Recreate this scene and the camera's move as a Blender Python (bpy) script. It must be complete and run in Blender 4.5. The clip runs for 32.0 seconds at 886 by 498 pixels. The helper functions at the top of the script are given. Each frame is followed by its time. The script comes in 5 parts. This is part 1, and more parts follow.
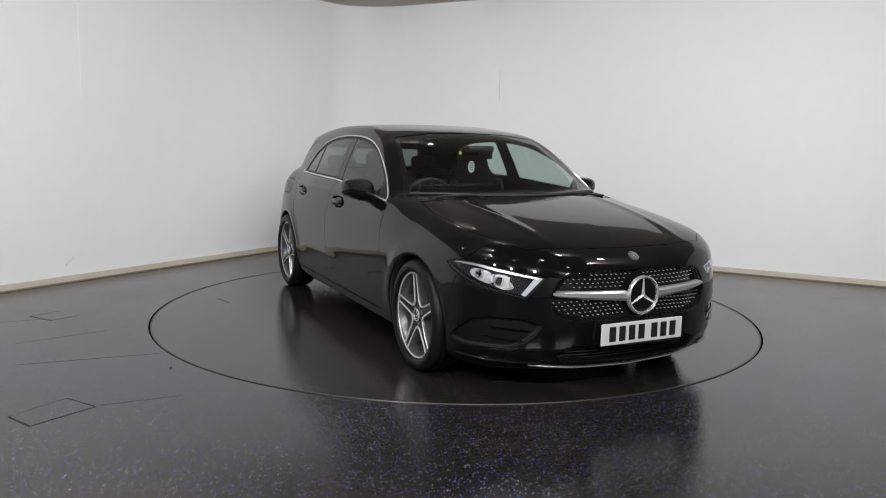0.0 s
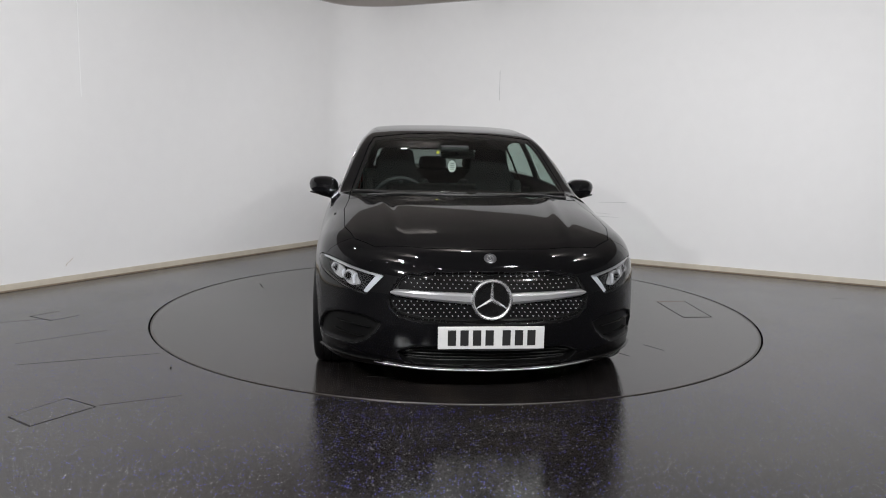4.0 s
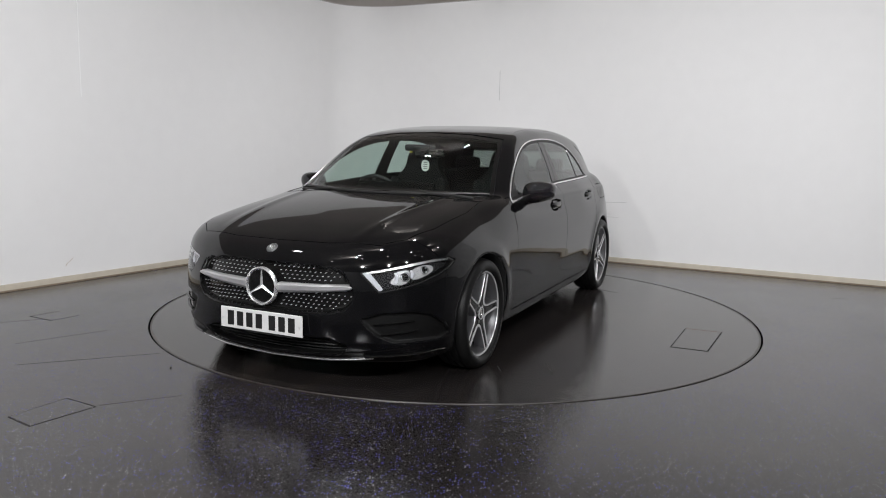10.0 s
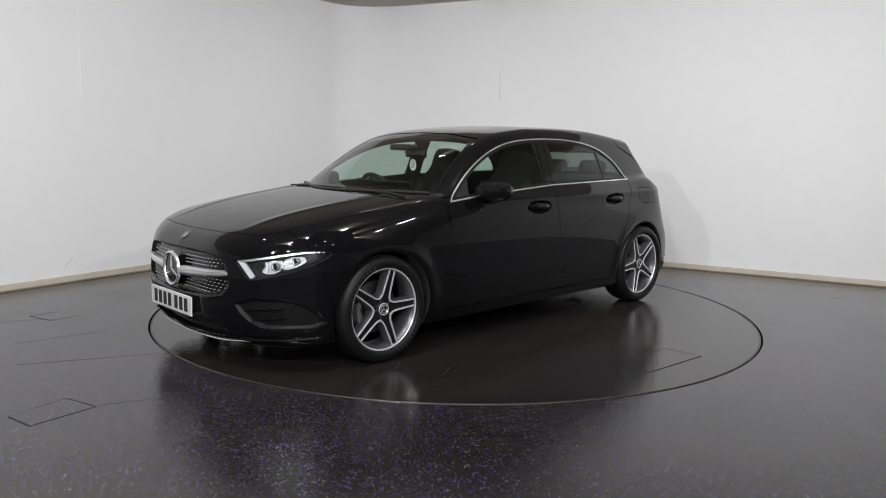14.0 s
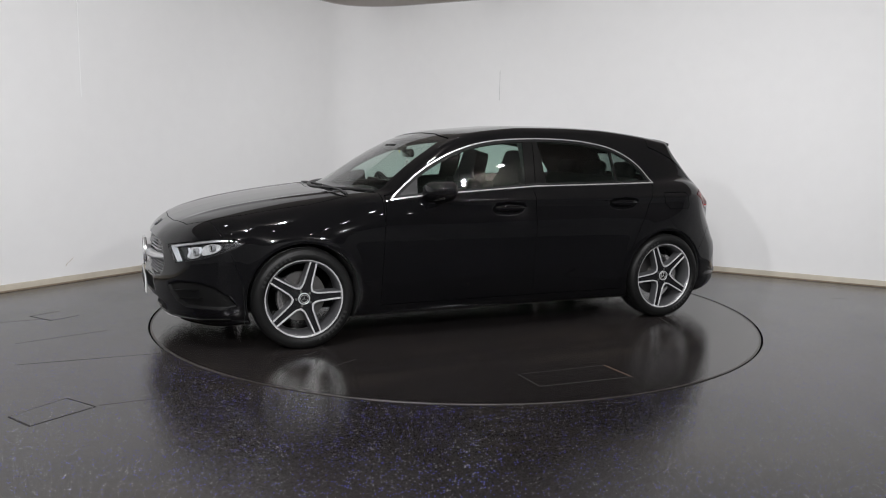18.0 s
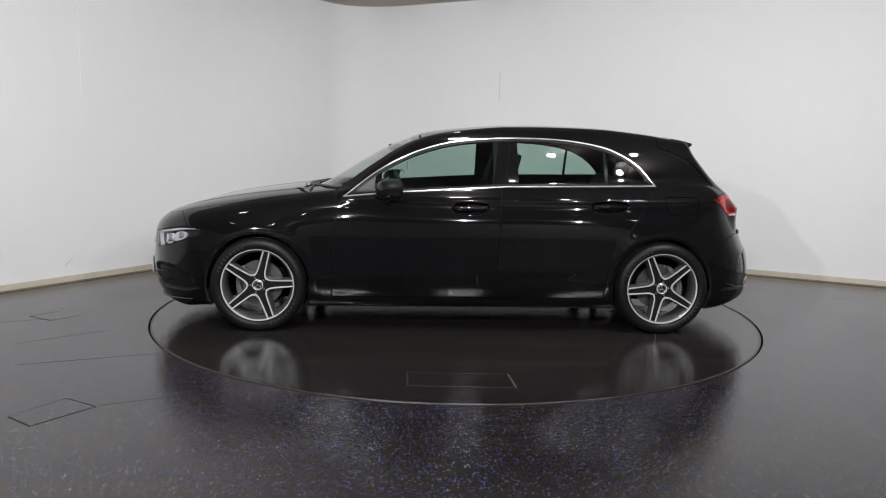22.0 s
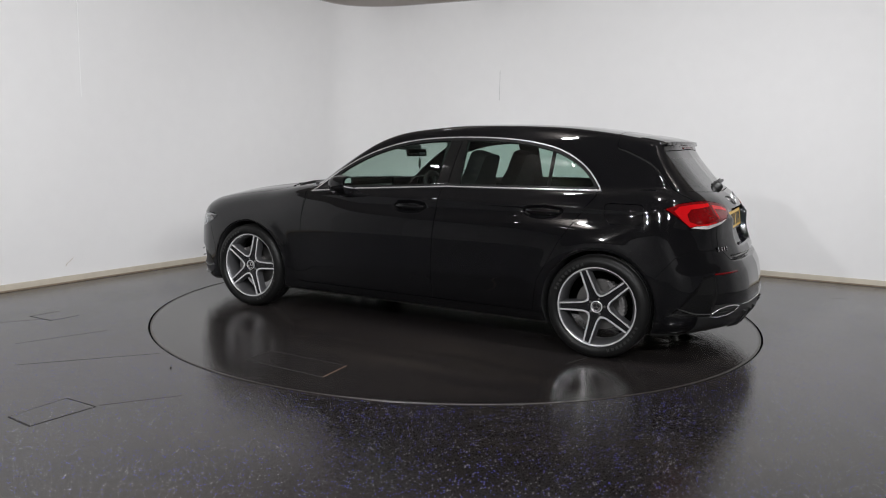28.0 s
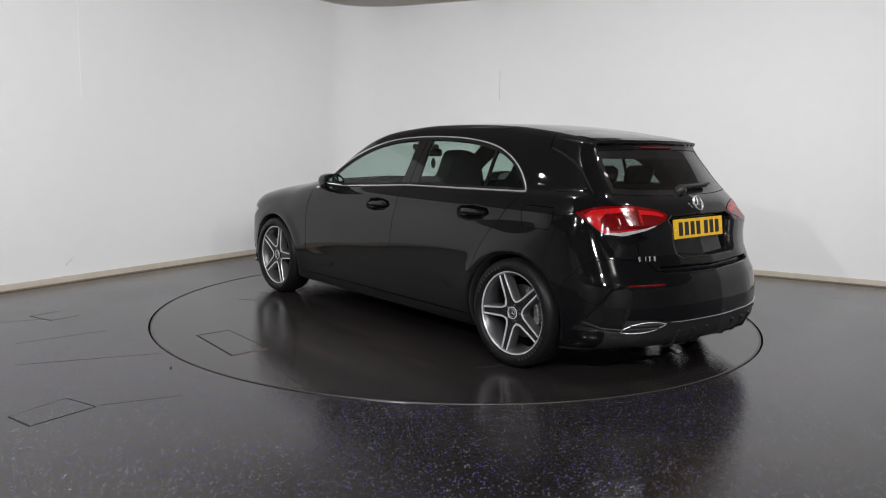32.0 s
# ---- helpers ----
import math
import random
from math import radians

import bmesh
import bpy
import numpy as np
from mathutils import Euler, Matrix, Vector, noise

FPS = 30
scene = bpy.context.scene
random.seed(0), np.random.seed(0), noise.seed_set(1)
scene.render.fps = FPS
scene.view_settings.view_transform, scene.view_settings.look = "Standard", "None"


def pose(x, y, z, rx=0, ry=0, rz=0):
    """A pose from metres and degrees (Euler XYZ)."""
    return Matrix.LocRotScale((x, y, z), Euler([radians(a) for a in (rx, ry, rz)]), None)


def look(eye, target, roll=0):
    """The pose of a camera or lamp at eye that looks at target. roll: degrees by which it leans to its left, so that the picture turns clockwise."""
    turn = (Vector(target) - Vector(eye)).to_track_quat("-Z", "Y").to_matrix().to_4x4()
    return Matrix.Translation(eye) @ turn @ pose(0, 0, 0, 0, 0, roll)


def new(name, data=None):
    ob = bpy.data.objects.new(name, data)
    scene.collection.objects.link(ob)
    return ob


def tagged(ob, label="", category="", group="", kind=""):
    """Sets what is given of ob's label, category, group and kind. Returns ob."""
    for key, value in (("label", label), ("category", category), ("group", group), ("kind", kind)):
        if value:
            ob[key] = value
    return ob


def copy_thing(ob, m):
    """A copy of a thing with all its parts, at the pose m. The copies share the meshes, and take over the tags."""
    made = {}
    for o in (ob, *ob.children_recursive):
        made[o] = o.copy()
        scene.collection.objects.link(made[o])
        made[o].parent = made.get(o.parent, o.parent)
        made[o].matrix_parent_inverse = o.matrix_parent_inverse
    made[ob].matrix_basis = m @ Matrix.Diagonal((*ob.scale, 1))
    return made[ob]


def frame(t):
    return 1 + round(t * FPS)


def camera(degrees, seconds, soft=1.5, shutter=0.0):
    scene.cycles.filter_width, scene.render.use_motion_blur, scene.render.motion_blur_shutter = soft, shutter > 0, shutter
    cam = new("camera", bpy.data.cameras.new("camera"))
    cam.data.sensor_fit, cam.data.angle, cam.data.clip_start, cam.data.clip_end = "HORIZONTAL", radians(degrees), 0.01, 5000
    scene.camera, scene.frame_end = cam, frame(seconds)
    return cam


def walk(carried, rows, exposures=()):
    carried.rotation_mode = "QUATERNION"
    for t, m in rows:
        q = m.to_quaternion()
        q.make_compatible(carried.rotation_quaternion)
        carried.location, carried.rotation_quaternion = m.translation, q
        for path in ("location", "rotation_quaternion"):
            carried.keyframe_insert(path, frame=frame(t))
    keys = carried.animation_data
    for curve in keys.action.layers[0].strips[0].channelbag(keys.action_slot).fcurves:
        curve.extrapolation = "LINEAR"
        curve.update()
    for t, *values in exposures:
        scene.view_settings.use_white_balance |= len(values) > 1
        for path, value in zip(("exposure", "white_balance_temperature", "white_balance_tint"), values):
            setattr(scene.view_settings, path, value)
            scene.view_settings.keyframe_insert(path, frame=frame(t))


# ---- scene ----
# Camera: stands still beside the turntable.
cam = camera(60.5, 32.0, soft=1.0)
EYE = pose(0, -5.816, 1.280, 81.965, -1.077, 1.097)
walk(cam, [(0, EYE), (32, EYE)])
TURN_START, TURN_RATE = -62.673, -5.1609      # degrees, degrees a second
CAR_OFFSET = (-0.0005, -0.0786)               # the car stands slightly off the turntable's axis

# ---------------------------------------------------------------- light
world = bpy.data.worlds.new("world")
scene.world = world
world.use_nodes = True
world.node_tree.nodes["Background"].inputs[0].default_value = (0.8, 0.85, 0.9, 1)
world.node_tree.nodes["Background"].inputs[1].default_value = 0.3
scene.view_settings.exposure = 0.0

CEILING = 2.91


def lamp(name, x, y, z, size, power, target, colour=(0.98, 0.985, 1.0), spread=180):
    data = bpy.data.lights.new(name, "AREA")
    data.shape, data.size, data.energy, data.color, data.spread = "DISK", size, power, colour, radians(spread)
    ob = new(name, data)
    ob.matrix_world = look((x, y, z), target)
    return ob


# ---------------------------------------------------------------- materials
def node(nt, kind, **inputs):
    n = nt.nodes.new(kind)
    for key, value in inputs.items():
        n.inputs[key.replace("_", " ")].default_value = value
    return n


def material(name, colour=(0.5, 0.5, 0.5), rough=0.5, metal=0.0, coat=0.0, bump=0.0, bump_scale=60.0,
             spots=0.0, spot_scale=3.0, rough_spread=0.0, spec=0.5, emit=0.0):
    """A surface with colour variation at two scales, uneven gloss and fine relief."""
    mat = bpy.data.materials.new(name)
    mat.use_nodes = True
    nt = mat.node_tree
    bsdf = nt.nodes["Principled BSDF"]
    bsdf.inputs["Base Color"].default_value = (*colour, 1)
    bsdf.inputs["Roughness"].default_value = rough
    bsdf.inputs["Metallic"].default_value = metal
    bsdf.inputs["Coat Weight"].default_value = coat
    bsdf.inputs["Coat Roughness"].default_value = 0.02
    bsdf.inputs["Specular IOR Level"].default_value = spec
    if emit:
        bsdf.inputs["Emission Color"].default_value = (*colour, 1)
        bsdf.inputs["Emission Strength"].default_value = emit
    coords = nt.nodes.new("ShaderNodeTexCoord")
    if spots:
        big = node(nt, "ShaderNodeTexNoise", Scale=spot_scale, Detail=6.0, Roughness=0.6)
        fine = node(nt, "ShaderNodeTexNoise", Scale=spot_scale * 14, Detail=3.0)
        nt.links.new(coords.outputs["Object"], big.inputs["Vector"])
        nt.links.new(coords.outputs["Object"], fine.inputs["Vector"])
        both = nt.nodes.new("ShaderNodeMath")
        both.operation = "ADD"
        nt.links.new(big.outputs["Fac"], both.inputs[0])
        nt.links.new(fine.outputs["Fac"], both.inputs[1])
        span = node(nt, "ShaderNodeMapRange")
        span.inputs[1].default_value, span.inputs[2].default_value = 0.6, 1.4
        span.inputs[3].default_value, span.inputs[4].default_value = 1 - spots, 1 + spots
        nt.links.new(both.outputs[0], span.inputs[0])
        tone = nt.nodes.new("ShaderNodeMix")
        tone.data_type, tone.blend_type = "RGBA", "MULTIPLY"
        tone.inputs[0].default_value = 1.0
        tone.inputs[6].default_value = (*colour, 1)
        nt.links.new(span.outputs[0], tone.inputs[7])
        nt.links.new(tone.outputs[2], bsdf.inputs["Base Color"])
        if rough_spread:
            gloss = node(nt, "ShaderNodeMapRange")
            gloss.inputs[1].default_value, gloss.inputs[2].default_value = 0.35, 0.65
            gloss.inputs[3].default_value = max(0.0, rough - rough_spread)
            gloss.inputs[4].default_value = rough + rough_spread
            nt.links.new(big.outputs["Fac"], gloss.inputs[0])
            nt.links.new(gloss.outputs[0], bsdf.inputs["Roughness"])
    if bump:
        grain = node(nt, "ShaderNodeTexNoise", Scale=bump_scale, Detail=4.0)
        nt.links.new(coords.outputs["Object"], grain.inputs["Vector"])
        relief = node(nt, "ShaderNodeBump", Strength=bump, Distance=0.01)
        nt.links.new(grain.outputs["Fac"], relief.inputs["Height"])
        nt.links.new(relief.outputs["Normal"], bsdf.inputs["Normal"])
    return mat


def glass_material(name, tint, gloss=1.0, rough=0.0):
    """A thin tinted pane: clear through, mirrored by Fresnel."""
    mat = bpy.data.materials.new(name)
    mat.use_nodes = True
    nt = mat.node_tree
    nt.nodes.remove(nt.nodes["Principled BSDF"])
    clear = node(nt, "ShaderNodeBsdfTransparent", Color=(*tint, 1))
    shine = node(nt, "ShaderNodeBsdfGlossy", Roughness=rough, Color=(gloss, gloss, gloss, 1))
    facing = node(nt, "ShaderNodeLayerWeight", Blend=0.5)
    power = node(nt, "ShaderNodeMath")
    power.operation = "POWER"
    power.inputs[1].default_value = 5.0
    nt.links.new(facing.outputs["Facing"], power.inputs[0])
    fres = node(nt, "ShaderNodeMapRange")
    fres.inputs[3].default_value, fres.inputs[4].default_value = 0.05, 1.0
    nt.links.new(power.outputs[0], fres.inputs[0])
    mix = nt.nodes.new("ShaderNodeMixShader")
    nt.links.new(fres.outputs[0], mix.inputs[0])
    nt.links.new(clear.outputs[0], mix.inputs[1])
    nt.links.new(shine.outputs[0], mix.inputs[2])
    nt.links.new(mix.outputs[0], nt.nodes["Material Output"].inputs[0])
    return mat


def speckled_floor(name, base, flakes, rough, scuffs):
    """Dark safety vinyl: white and blue flakes, faint scuffs and swirls, an uneven polish."""
    mat = material(name, base, rough, spots=0.16, spot_scale=0.9, rough_spread=scuffs, bump=0.05, bump_scale=350)
    nt = mat.node_tree
    bsdf = nt.nodes["Principled BSDF"]
    under = bsdf.inputs["Base Color"].links[0].from_socket
    coords = nt.nodes.new("ShaderNodeTexCoord")
    last = under
    for scale, size, colour, share in ((104.0, 0.21, (0.72, 0.72, 0.76), 0.82), (92.0, 0.24, (0.11, 0.12, 0.60), 0.75),
                                       (55.0, 0.11, (0.72, 0.72, 0.76), 0.88)):
        cells = node(nt, "ShaderNodeTexVoronoi", Scale=scale)
        nt.links.new(coords.outputs["Object"], cells.inputs["Vector"])
        near = node(nt, "ShaderNodeMath")
        near.operation = "LESS_THAN"
        near.inputs[1].default_value = size
        nt.links.new(cells.outputs["Distance"], near.inputs[0])
        split = nt.nodes.new("ShaderNodeSeparateColor")
        nt.links.new(cells.outputs["Color"], split.inputs[0])
        chosen = node(nt, "ShaderNodeMath")
        chosen.operation = "GREATER_THAN"
        chosen.inputs[1].default_value = share
        nt.links.new(split.outputs[0], chosen.inputs[0])
        both = node(nt, "ShaderNodeMath")
        both.operation = "MULTIPLY"
        nt.links.new(near.outputs[0], both.inputs[0])
        nt.links.new(chosen.outputs[0], both.inputs[1])
        mask = node(nt, "ShaderNodeMath")
        mask.operation = "MULTIPLY"
        mask.inputs[1].default_value = flakes
        nt.links.new(both.outputs[0], mask.inputs[0])
        tone = nt.nodes.new("ShaderNodeMix")
        tone.data_type = "RGBA"
        nt.links.new(mask.outputs[0], tone.inputs[0])
        nt.links.new(last, tone.inputs[6])
        tone.inputs[7].default_value = (*colour, 1)
        last = tone.outputs[2]
    # worn brownish traces where the gloss is rubbed off
    stretch = node(nt, "ShaderNodeMapping", Scale=(0.55, 2.4, 1.0), Rotation=(0, 0, 0.35))
    nt.links.new(coords.outputs["Object"], stretch.inputs["Vector"])
    trace = node(nt, "ShaderNodeTexNoise", Scale=1.1, Detail=9.0, Roughness=0.68)
    nt.links.new(stretch.outputs[0], trace.inputs["Vector"])
    worn = node(nt, "ShaderNodeMapRange")
    worn.inputs[1].default_value, worn.inputs[2].default_value = 0.50, 0.68
    worn.inputs[3].default_value, worn.inputs[4].default_value = 0.0, 0.6
    nt.links.new(trace.outputs["Fac"], worn.inputs[0])
    tone = nt.nodes.new("ShaderNodeMix")
    tone.data_type = "RGBA"
    nt.links.new(worn.outputs[0], tone.inputs[0])
    nt.links.new(last, tone.inputs[6])
    tone.inputs[7].default_value = (0.045, 0.037, 0.031, 1)
    nt.links.new(tone.outputs[2], bsdf.inputs["Base Color"])
    return mat


WALL = material("wall_paint", (0.79, 0.785, 0.785), 0.85, spots=0.016, spot_scale=0.5, bump=0.03, bump_scale=60)
CEIL = material("ceiling_paint", (0.46, 0.42, 0.39), 0.9, spots=0.05)
LED = material("lit_spot", (1.0, 0.93, 1.0), 0.5, emit=60.0)
SKIRT = material("cream_paint", (0.54, 0.49, 0.405), 0.5, spots=0.13, spot_scale=0.9, bump=0.05, bump_scale=30)
FLOOR = speckled_floor("speckled_vinyl", (0.0198, 0.0172, 0.0170), 0.92, 0.15, 0.05)
BACK = material("white_back_wall", (0.62, 0.615, 0.615), 0.9, spots=0.2)
PLATE = speckled_floor("turntable_vinyl", (0.019, 0.0165, 0.0158), 0.06, 0.095, 0.03)
GROOVE = material("groove_dirt", (0.012, 0.011, 0.010), 0.8, spots=0.3, spot_scale=6)
RUST = material("worn_steel_edge", (0.16, 0.10, 0.07), 0.55, metal=0.4, spots=0.35, spot_scale=9)
PAINT = material("black_car_paint", (0.0035, 0.0035, 0.004), 0.04, spots=0.1, spot_scale=5)
SATIN = material("satin_black_plastic", (0.014, 0.014, 0.014), 0.42, bump=0.08, bump_scale=500, spots=0.12, spot_scale=8)
INTAKE_BLACK = material("dull_intake_black", (0.004, 0.004, 0.004), 0.5, spots=0.2, spot_scale=9, spec=0.25)
GLOSS = material("gloss_black_plastic", (0.006, 0.006, 0.006), 0.06, spots=0.1, spot_scale=8)
DARK = material("underbody_black", (0.008, 0.008, 0.008), 0.8, spots=0.3, spot_scale=7)
CHROME = material("bright_chrome", (0.88, 0.88, 0.89), 0.24, metal=0.85, spots=0.03, spot_scale=9)
SILVER = material("satin_silver", (0.72, 0.72, 0.73), 0.33, metal=0.8, spots=0.04, spot_scale=12)
RUBBER = material("tyre_rubber", (0.008, 0.008, 0.008), 0.42, spots=0.25, spot_scale=9, bump=0.06, bump_scale=160, spec=0.2)
ALLOY = material("machined_alloy", (0.74, 0.74, 0.75), 0.27, metal=0.5, spots=0.05, spot_scale=15)
ALLOY_GREY = material("grey_painted_alloy", (0.12, 0.12, 0.125), 0.33, metal=0.6, spots=0.1, spot_scale=12)
STEEL = material("brake_steel", (0.20, 0.195, 0.19), 0.42, metal=1.0, spots=0.2, spot_scale=14)
CABIN = material("black_cabin_trim", (0.010, 0.010, 0.011), 0.65, spots=0.15, spot_scale=10, bump=0.15, bump_scale=300)
CLOTH = material("black_seat_cloth", (0.006, 0.006, 0.0063), 0.85, spots=0.15, spot_scale=18, bump=0.3, bump_scale=420)
SIDE_GLASS = glass_material("tinted_side_glass", (0.60, 0.72, 0.67))
SCREEN_GLASS = glass_material("windscreen_glass", (0.78, 0.86, 0.82))
REAR_GLASS = glass_material("dark_rear_glass", (0.24, 0.27, 0.26))
LAMP_GLASS = glass_material("clear_lamp_cover", (0.94, 0.95, 0.96))
PLATE_WHITE = material("white_plate", (0.70, 0.70, 0.69), 0.35, spots=0.03, spot_scale=10)
PLATE_YELLOW = material("yellow_plate", (0.72, 0.42, 0.015), 0.35, spots=0.03, spot_scale=10)
INK = material("plate_black", (0.012, 0.012, 0.012), 0.5)
LAMP_WHITE = material("frosted_lamp_white", (0.62, 0.63, 0.66), 0.3, spots=0.06, spot_scale=30)
LAMP_FROST = material("ribbed_clear_plastic", (0.42, 0.40, 0.41), 0.25, spots=0.45, spot_scale=60)
LAMP_CHROME = material("lamp_reflector", (0.70, 0.70, 0.70), 0.25, metal=0.45, bump=0.6, bump_scale=55, spots=0.35, spot_scale=22)
LAMP_BULB = material("projector_lens", (0.50, 0.51, 0.52), 0.03, metal=0.6, spots=0.2, spot_scale=30)
RED_DEEP = material("deep_red_lamp_inside", (0.07, 0.002, 0.003), 0.25, spots=0.2, spot_scale=20)
RED_LENS = material("red_lamp_lens", (0.095, 0.0012, 0.002), 0.06, spots=0.45, spot_scale=9)
RED_GUIDE = material("red_light_guide", (0.36, 0.004, 0.006), 0.12, spots=0.1, spot_scale=20)
MIRROR = material("mirror_silver", (0.85, 0.86, 0.87), 0.02, metal=1.0)
SPOKE_DARK = material("dark_spoke_paint", (0.009, 0.009, 0.010), 0.25, spots=0.1, spot_scale=14)
CALIPER = material("caliper_grey", (0.13, 0.125, 0.125), 0.4, spots=0.2, spot_scale=20)
TAG_WHITE = material("white_card", (0.78, 0.78, 0.76), 0.6, spots=0.03, spot_scale=40)
TAG_GREY = material("grey_print", (0.12, 0.12, 0.12), 0.7)
TAG_YELLOW = material("yellow_print", (0.75, 0.68, 0.05), 0.5)
RIM_WORN = material("worn_turntable_edge", (0.036, 0.031, 0.028), 0.35, spots=0.4, spot_scale=5)
SEAM = material("dirty_seam", (0.020, 0.018, 0.016), 0.24, spots=0.5, spot_scale=14)
# paler than WALL: the highlight along the board joint is put into its colour
WALL_BRIGHT = material("bright_wall_joint", (0.88, 0.88, 0.88), 0.6, spots=0.02)
SCUFF = material("grey_scuff", (0.55, 0.55, 0.55), 0.8, spots=0.3, spot_scale=30)
STAIN = material("brown_stain", (0.50, 0.43, 0.34), 0.8, spots=0.3, spot_scale=30)
STUD = material("bright_stud", (0.70, 0.70, 0.72), 0.3, metal=0.6, spots=0.04, spot_scale=30)
LAMP_BOWL = material("dark_lamp_bowl", (0.030, 0.030, 0.032), 0.22, metal=0.5, spots=0.15, spot_scale=25)
FOOT_DIRT = material("grimy_sealant", (0.22, 0.17, 0.12), 0.8, spots=0.35, spot_scale=1.2, bump=0.2, bump_scale=40)
WET = material("standing_water", (0.019, 0.017, 0.016), 0.07, spots=0.1, spot_scale=8, bump=0.04, bump_scale=14)
LETTER = material("raised_rubber_lettering", (0.022, 0.022, 0.022), 0.28, spots=0.2, spot_scale=30)


# ---------------------------------------------------------------- mesh tools
def mesh_object(name, verts, faces, mat, parent=None, smooth=True, label=""):
    me = bpy.data.meshes.new(name)
    me.from_pydata([tuple(v) for v in verts], [], [tuple(f) for f in faces])
    me.materials.append(mat)
    if smooth:
        me.polygons.foreach_set("use_smooth", [True] * len(me.polygons))
        me.set_sharp_from_angle(angle=radians(30))
    me.update()
    ob = new(name, me)
    if parent is not None:
        ob.parent = parent
    return tagged(ob, label) if label else ob


def part(name, bm, mat, parent, label="", smooth=False, sharp=35):
    """Links a bmesh as one mesh object under a thing or a part."""
    me = bpy.data.meshes.new(name)
    if smooth:
        for f in bm.faces:
            f.smooth = True
        for e in bm.edges:
            if len(e.link_faces) == 2 and e.calc_face_angle(0) > radians(sharp):
                e.smooth = False
    bm.to_mesh(me)
    bm.free()
    me.materials.append(mat)
    ob = new(name, me)
    if parent is not None:
        ob.parent = parent
    return tagged(ob, label) if label else ob


def box(bm, cx, cy, cz, sx, sy, sz, bevel=0.0, m=None, segments=2):
    made = bmesh.ops.create_cube(bm, size=1.0)["verts"]
    bmesh.ops.scale(bm, vec=(sx, sy, sz), verts=made)
    if bevel:
        edges = list({e for v in made for e in v.link_edges})
        out = bmesh.ops.bevel(bm, geom=edges, offset=bevel, segments=segments, affect="EDGES", profile=0.5)
        made = list({v for f in out["faces"] for v in f.verts} | {v for v in made if v.is_valid})
    bmesh.ops.translate(bm, vec=(cx, cy, cz), verts=made)
    if m is not None:
        bmesh.ops.transform(bm, matrix=m, verts=made)
    return made


def lathe(bm, profile, steps, axis="z", m=None):
    """Turns (radius, height) pairs about an axis; a radius of 0 closes the end."""
    rings = []
    for r, h in profile:
        ring = []
        for k in range(steps if r > 1e-6 else 1):
            a = 2 * math.pi * k / steps
            p = Vector((r * math.cos(a), r * math.sin(a), h))
            if axis == "y":
                p = Vector((p.x, p.z, p.y))
            ring.append(bm.verts.new(m @ p if m is not None else p))
        rings.append(ring)
    for a, b in zip(rings, rings[1:]):
        n = max(len(a), len(b))
        for k in range(n):
            quad = [a[k % len(a)], a[(k + 1) % len(a)], b[(k + 1) % len(b)], b[k % len(b)]]
            quad = list(dict.fromkeys(quad))
            if len(quad) > 2:
                bm.faces.new(quad)
    bmesh.ops.recalc_face_normals(bm, faces=bm.faces)


def tube(bm, points, radius, steps=8, flat=1.0, closed=False):
    """A bar along a line of points."""
    pts = [Vector(p) for p in points]
    rings = []
    for i, p in enumerate(pts):
        ahead = pts[(i + 1) % len(pts)] if closed else pts[min(i + 1, len(pts) - 1)]
        back = pts[i - 1] if closed or i else pts[0]
        d = (ahead - back).normalized()
        side = d.cross(Vector((0, 0, 1)))
        side = side.normalized() if side.length > 1e-4 else Vector((1, 0, 0))
        up = side.cross(d).normalized()
        rings.append([bm.verts.new(p + radius * (math.cos(a) * side + flat * math.sin(a) * up))
                      for a in (2 * math.pi * k / steps for k in range(steps))])
    pairs = list(zip(rings, rings[1:])) + ([(rings[-1], rings[0])] if closed else [])
    for a, b in pairs:
        for k in range(steps):
            bm.faces.new((a[k], a[(k + 1) % steps], b[(k + 1) % steps], b[k]))
    if not closed:
        bm.faces.new(rings[0])
        bm.faces.new(rings[-1])
    bmesh.ops.recalc_face_normals(bm, faces=bm.faces)


def outline_solid(bm, points, low, high, m=None):
    """A plate with a flat outline (x, y) between two heights."""
    a = [bm.verts.new((x, y, low)) for x, y in points]
    b = [bm.verts.new((x, y, high)) for x, y in points]
    n = len(points)
    bm.faces.new(a[::-1])
    bm.faces.new(b)
    for k in range(n):
        bm.faces.new((a[k], a[(k + 1) % n], b[(k + 1) % n], b[k]))
    if m is not None:
        bmesh.ops.transform(bm, matrix=m, verts=a + b)
    bmesh.ops.recalc_face_normals(bm, faces=bm.faces)


# ---------------------------------------------------------------- the studio
DISC = 2.2227
CORNER, LEFT, RIGHT = Vector((-1.2906, 4.0321)), Vector((-0.52764, -0.84947)), Vector((0.89107, -0.45386))
LEFT_IN, RIGHT_IN = Vector((0.84947, -0.52764)), Vector((-0.45386, -0.89107))     # out of each wall into the room


def wall_line():
    """The inner face of the wall in plan, from the left front round the soft corner to the right front, then closed behind."""
    pts = [CORNER + LEFT * 8.0, CORNER + LEFT * 5]
    for k in range(17):
        s = k / 16
        a, b = CORNER + LEFT * 0.56, CORNER + RIGHT * 0.80
        pts.append(a * (1 - s) ** 2 + CORNER * 2 * s * (1 - s) + b * s * s)
    pts += [CORNER + RIGHT * 5, CORNER + RIGHT * 6.5]
    return pts


LINE = wall_line()


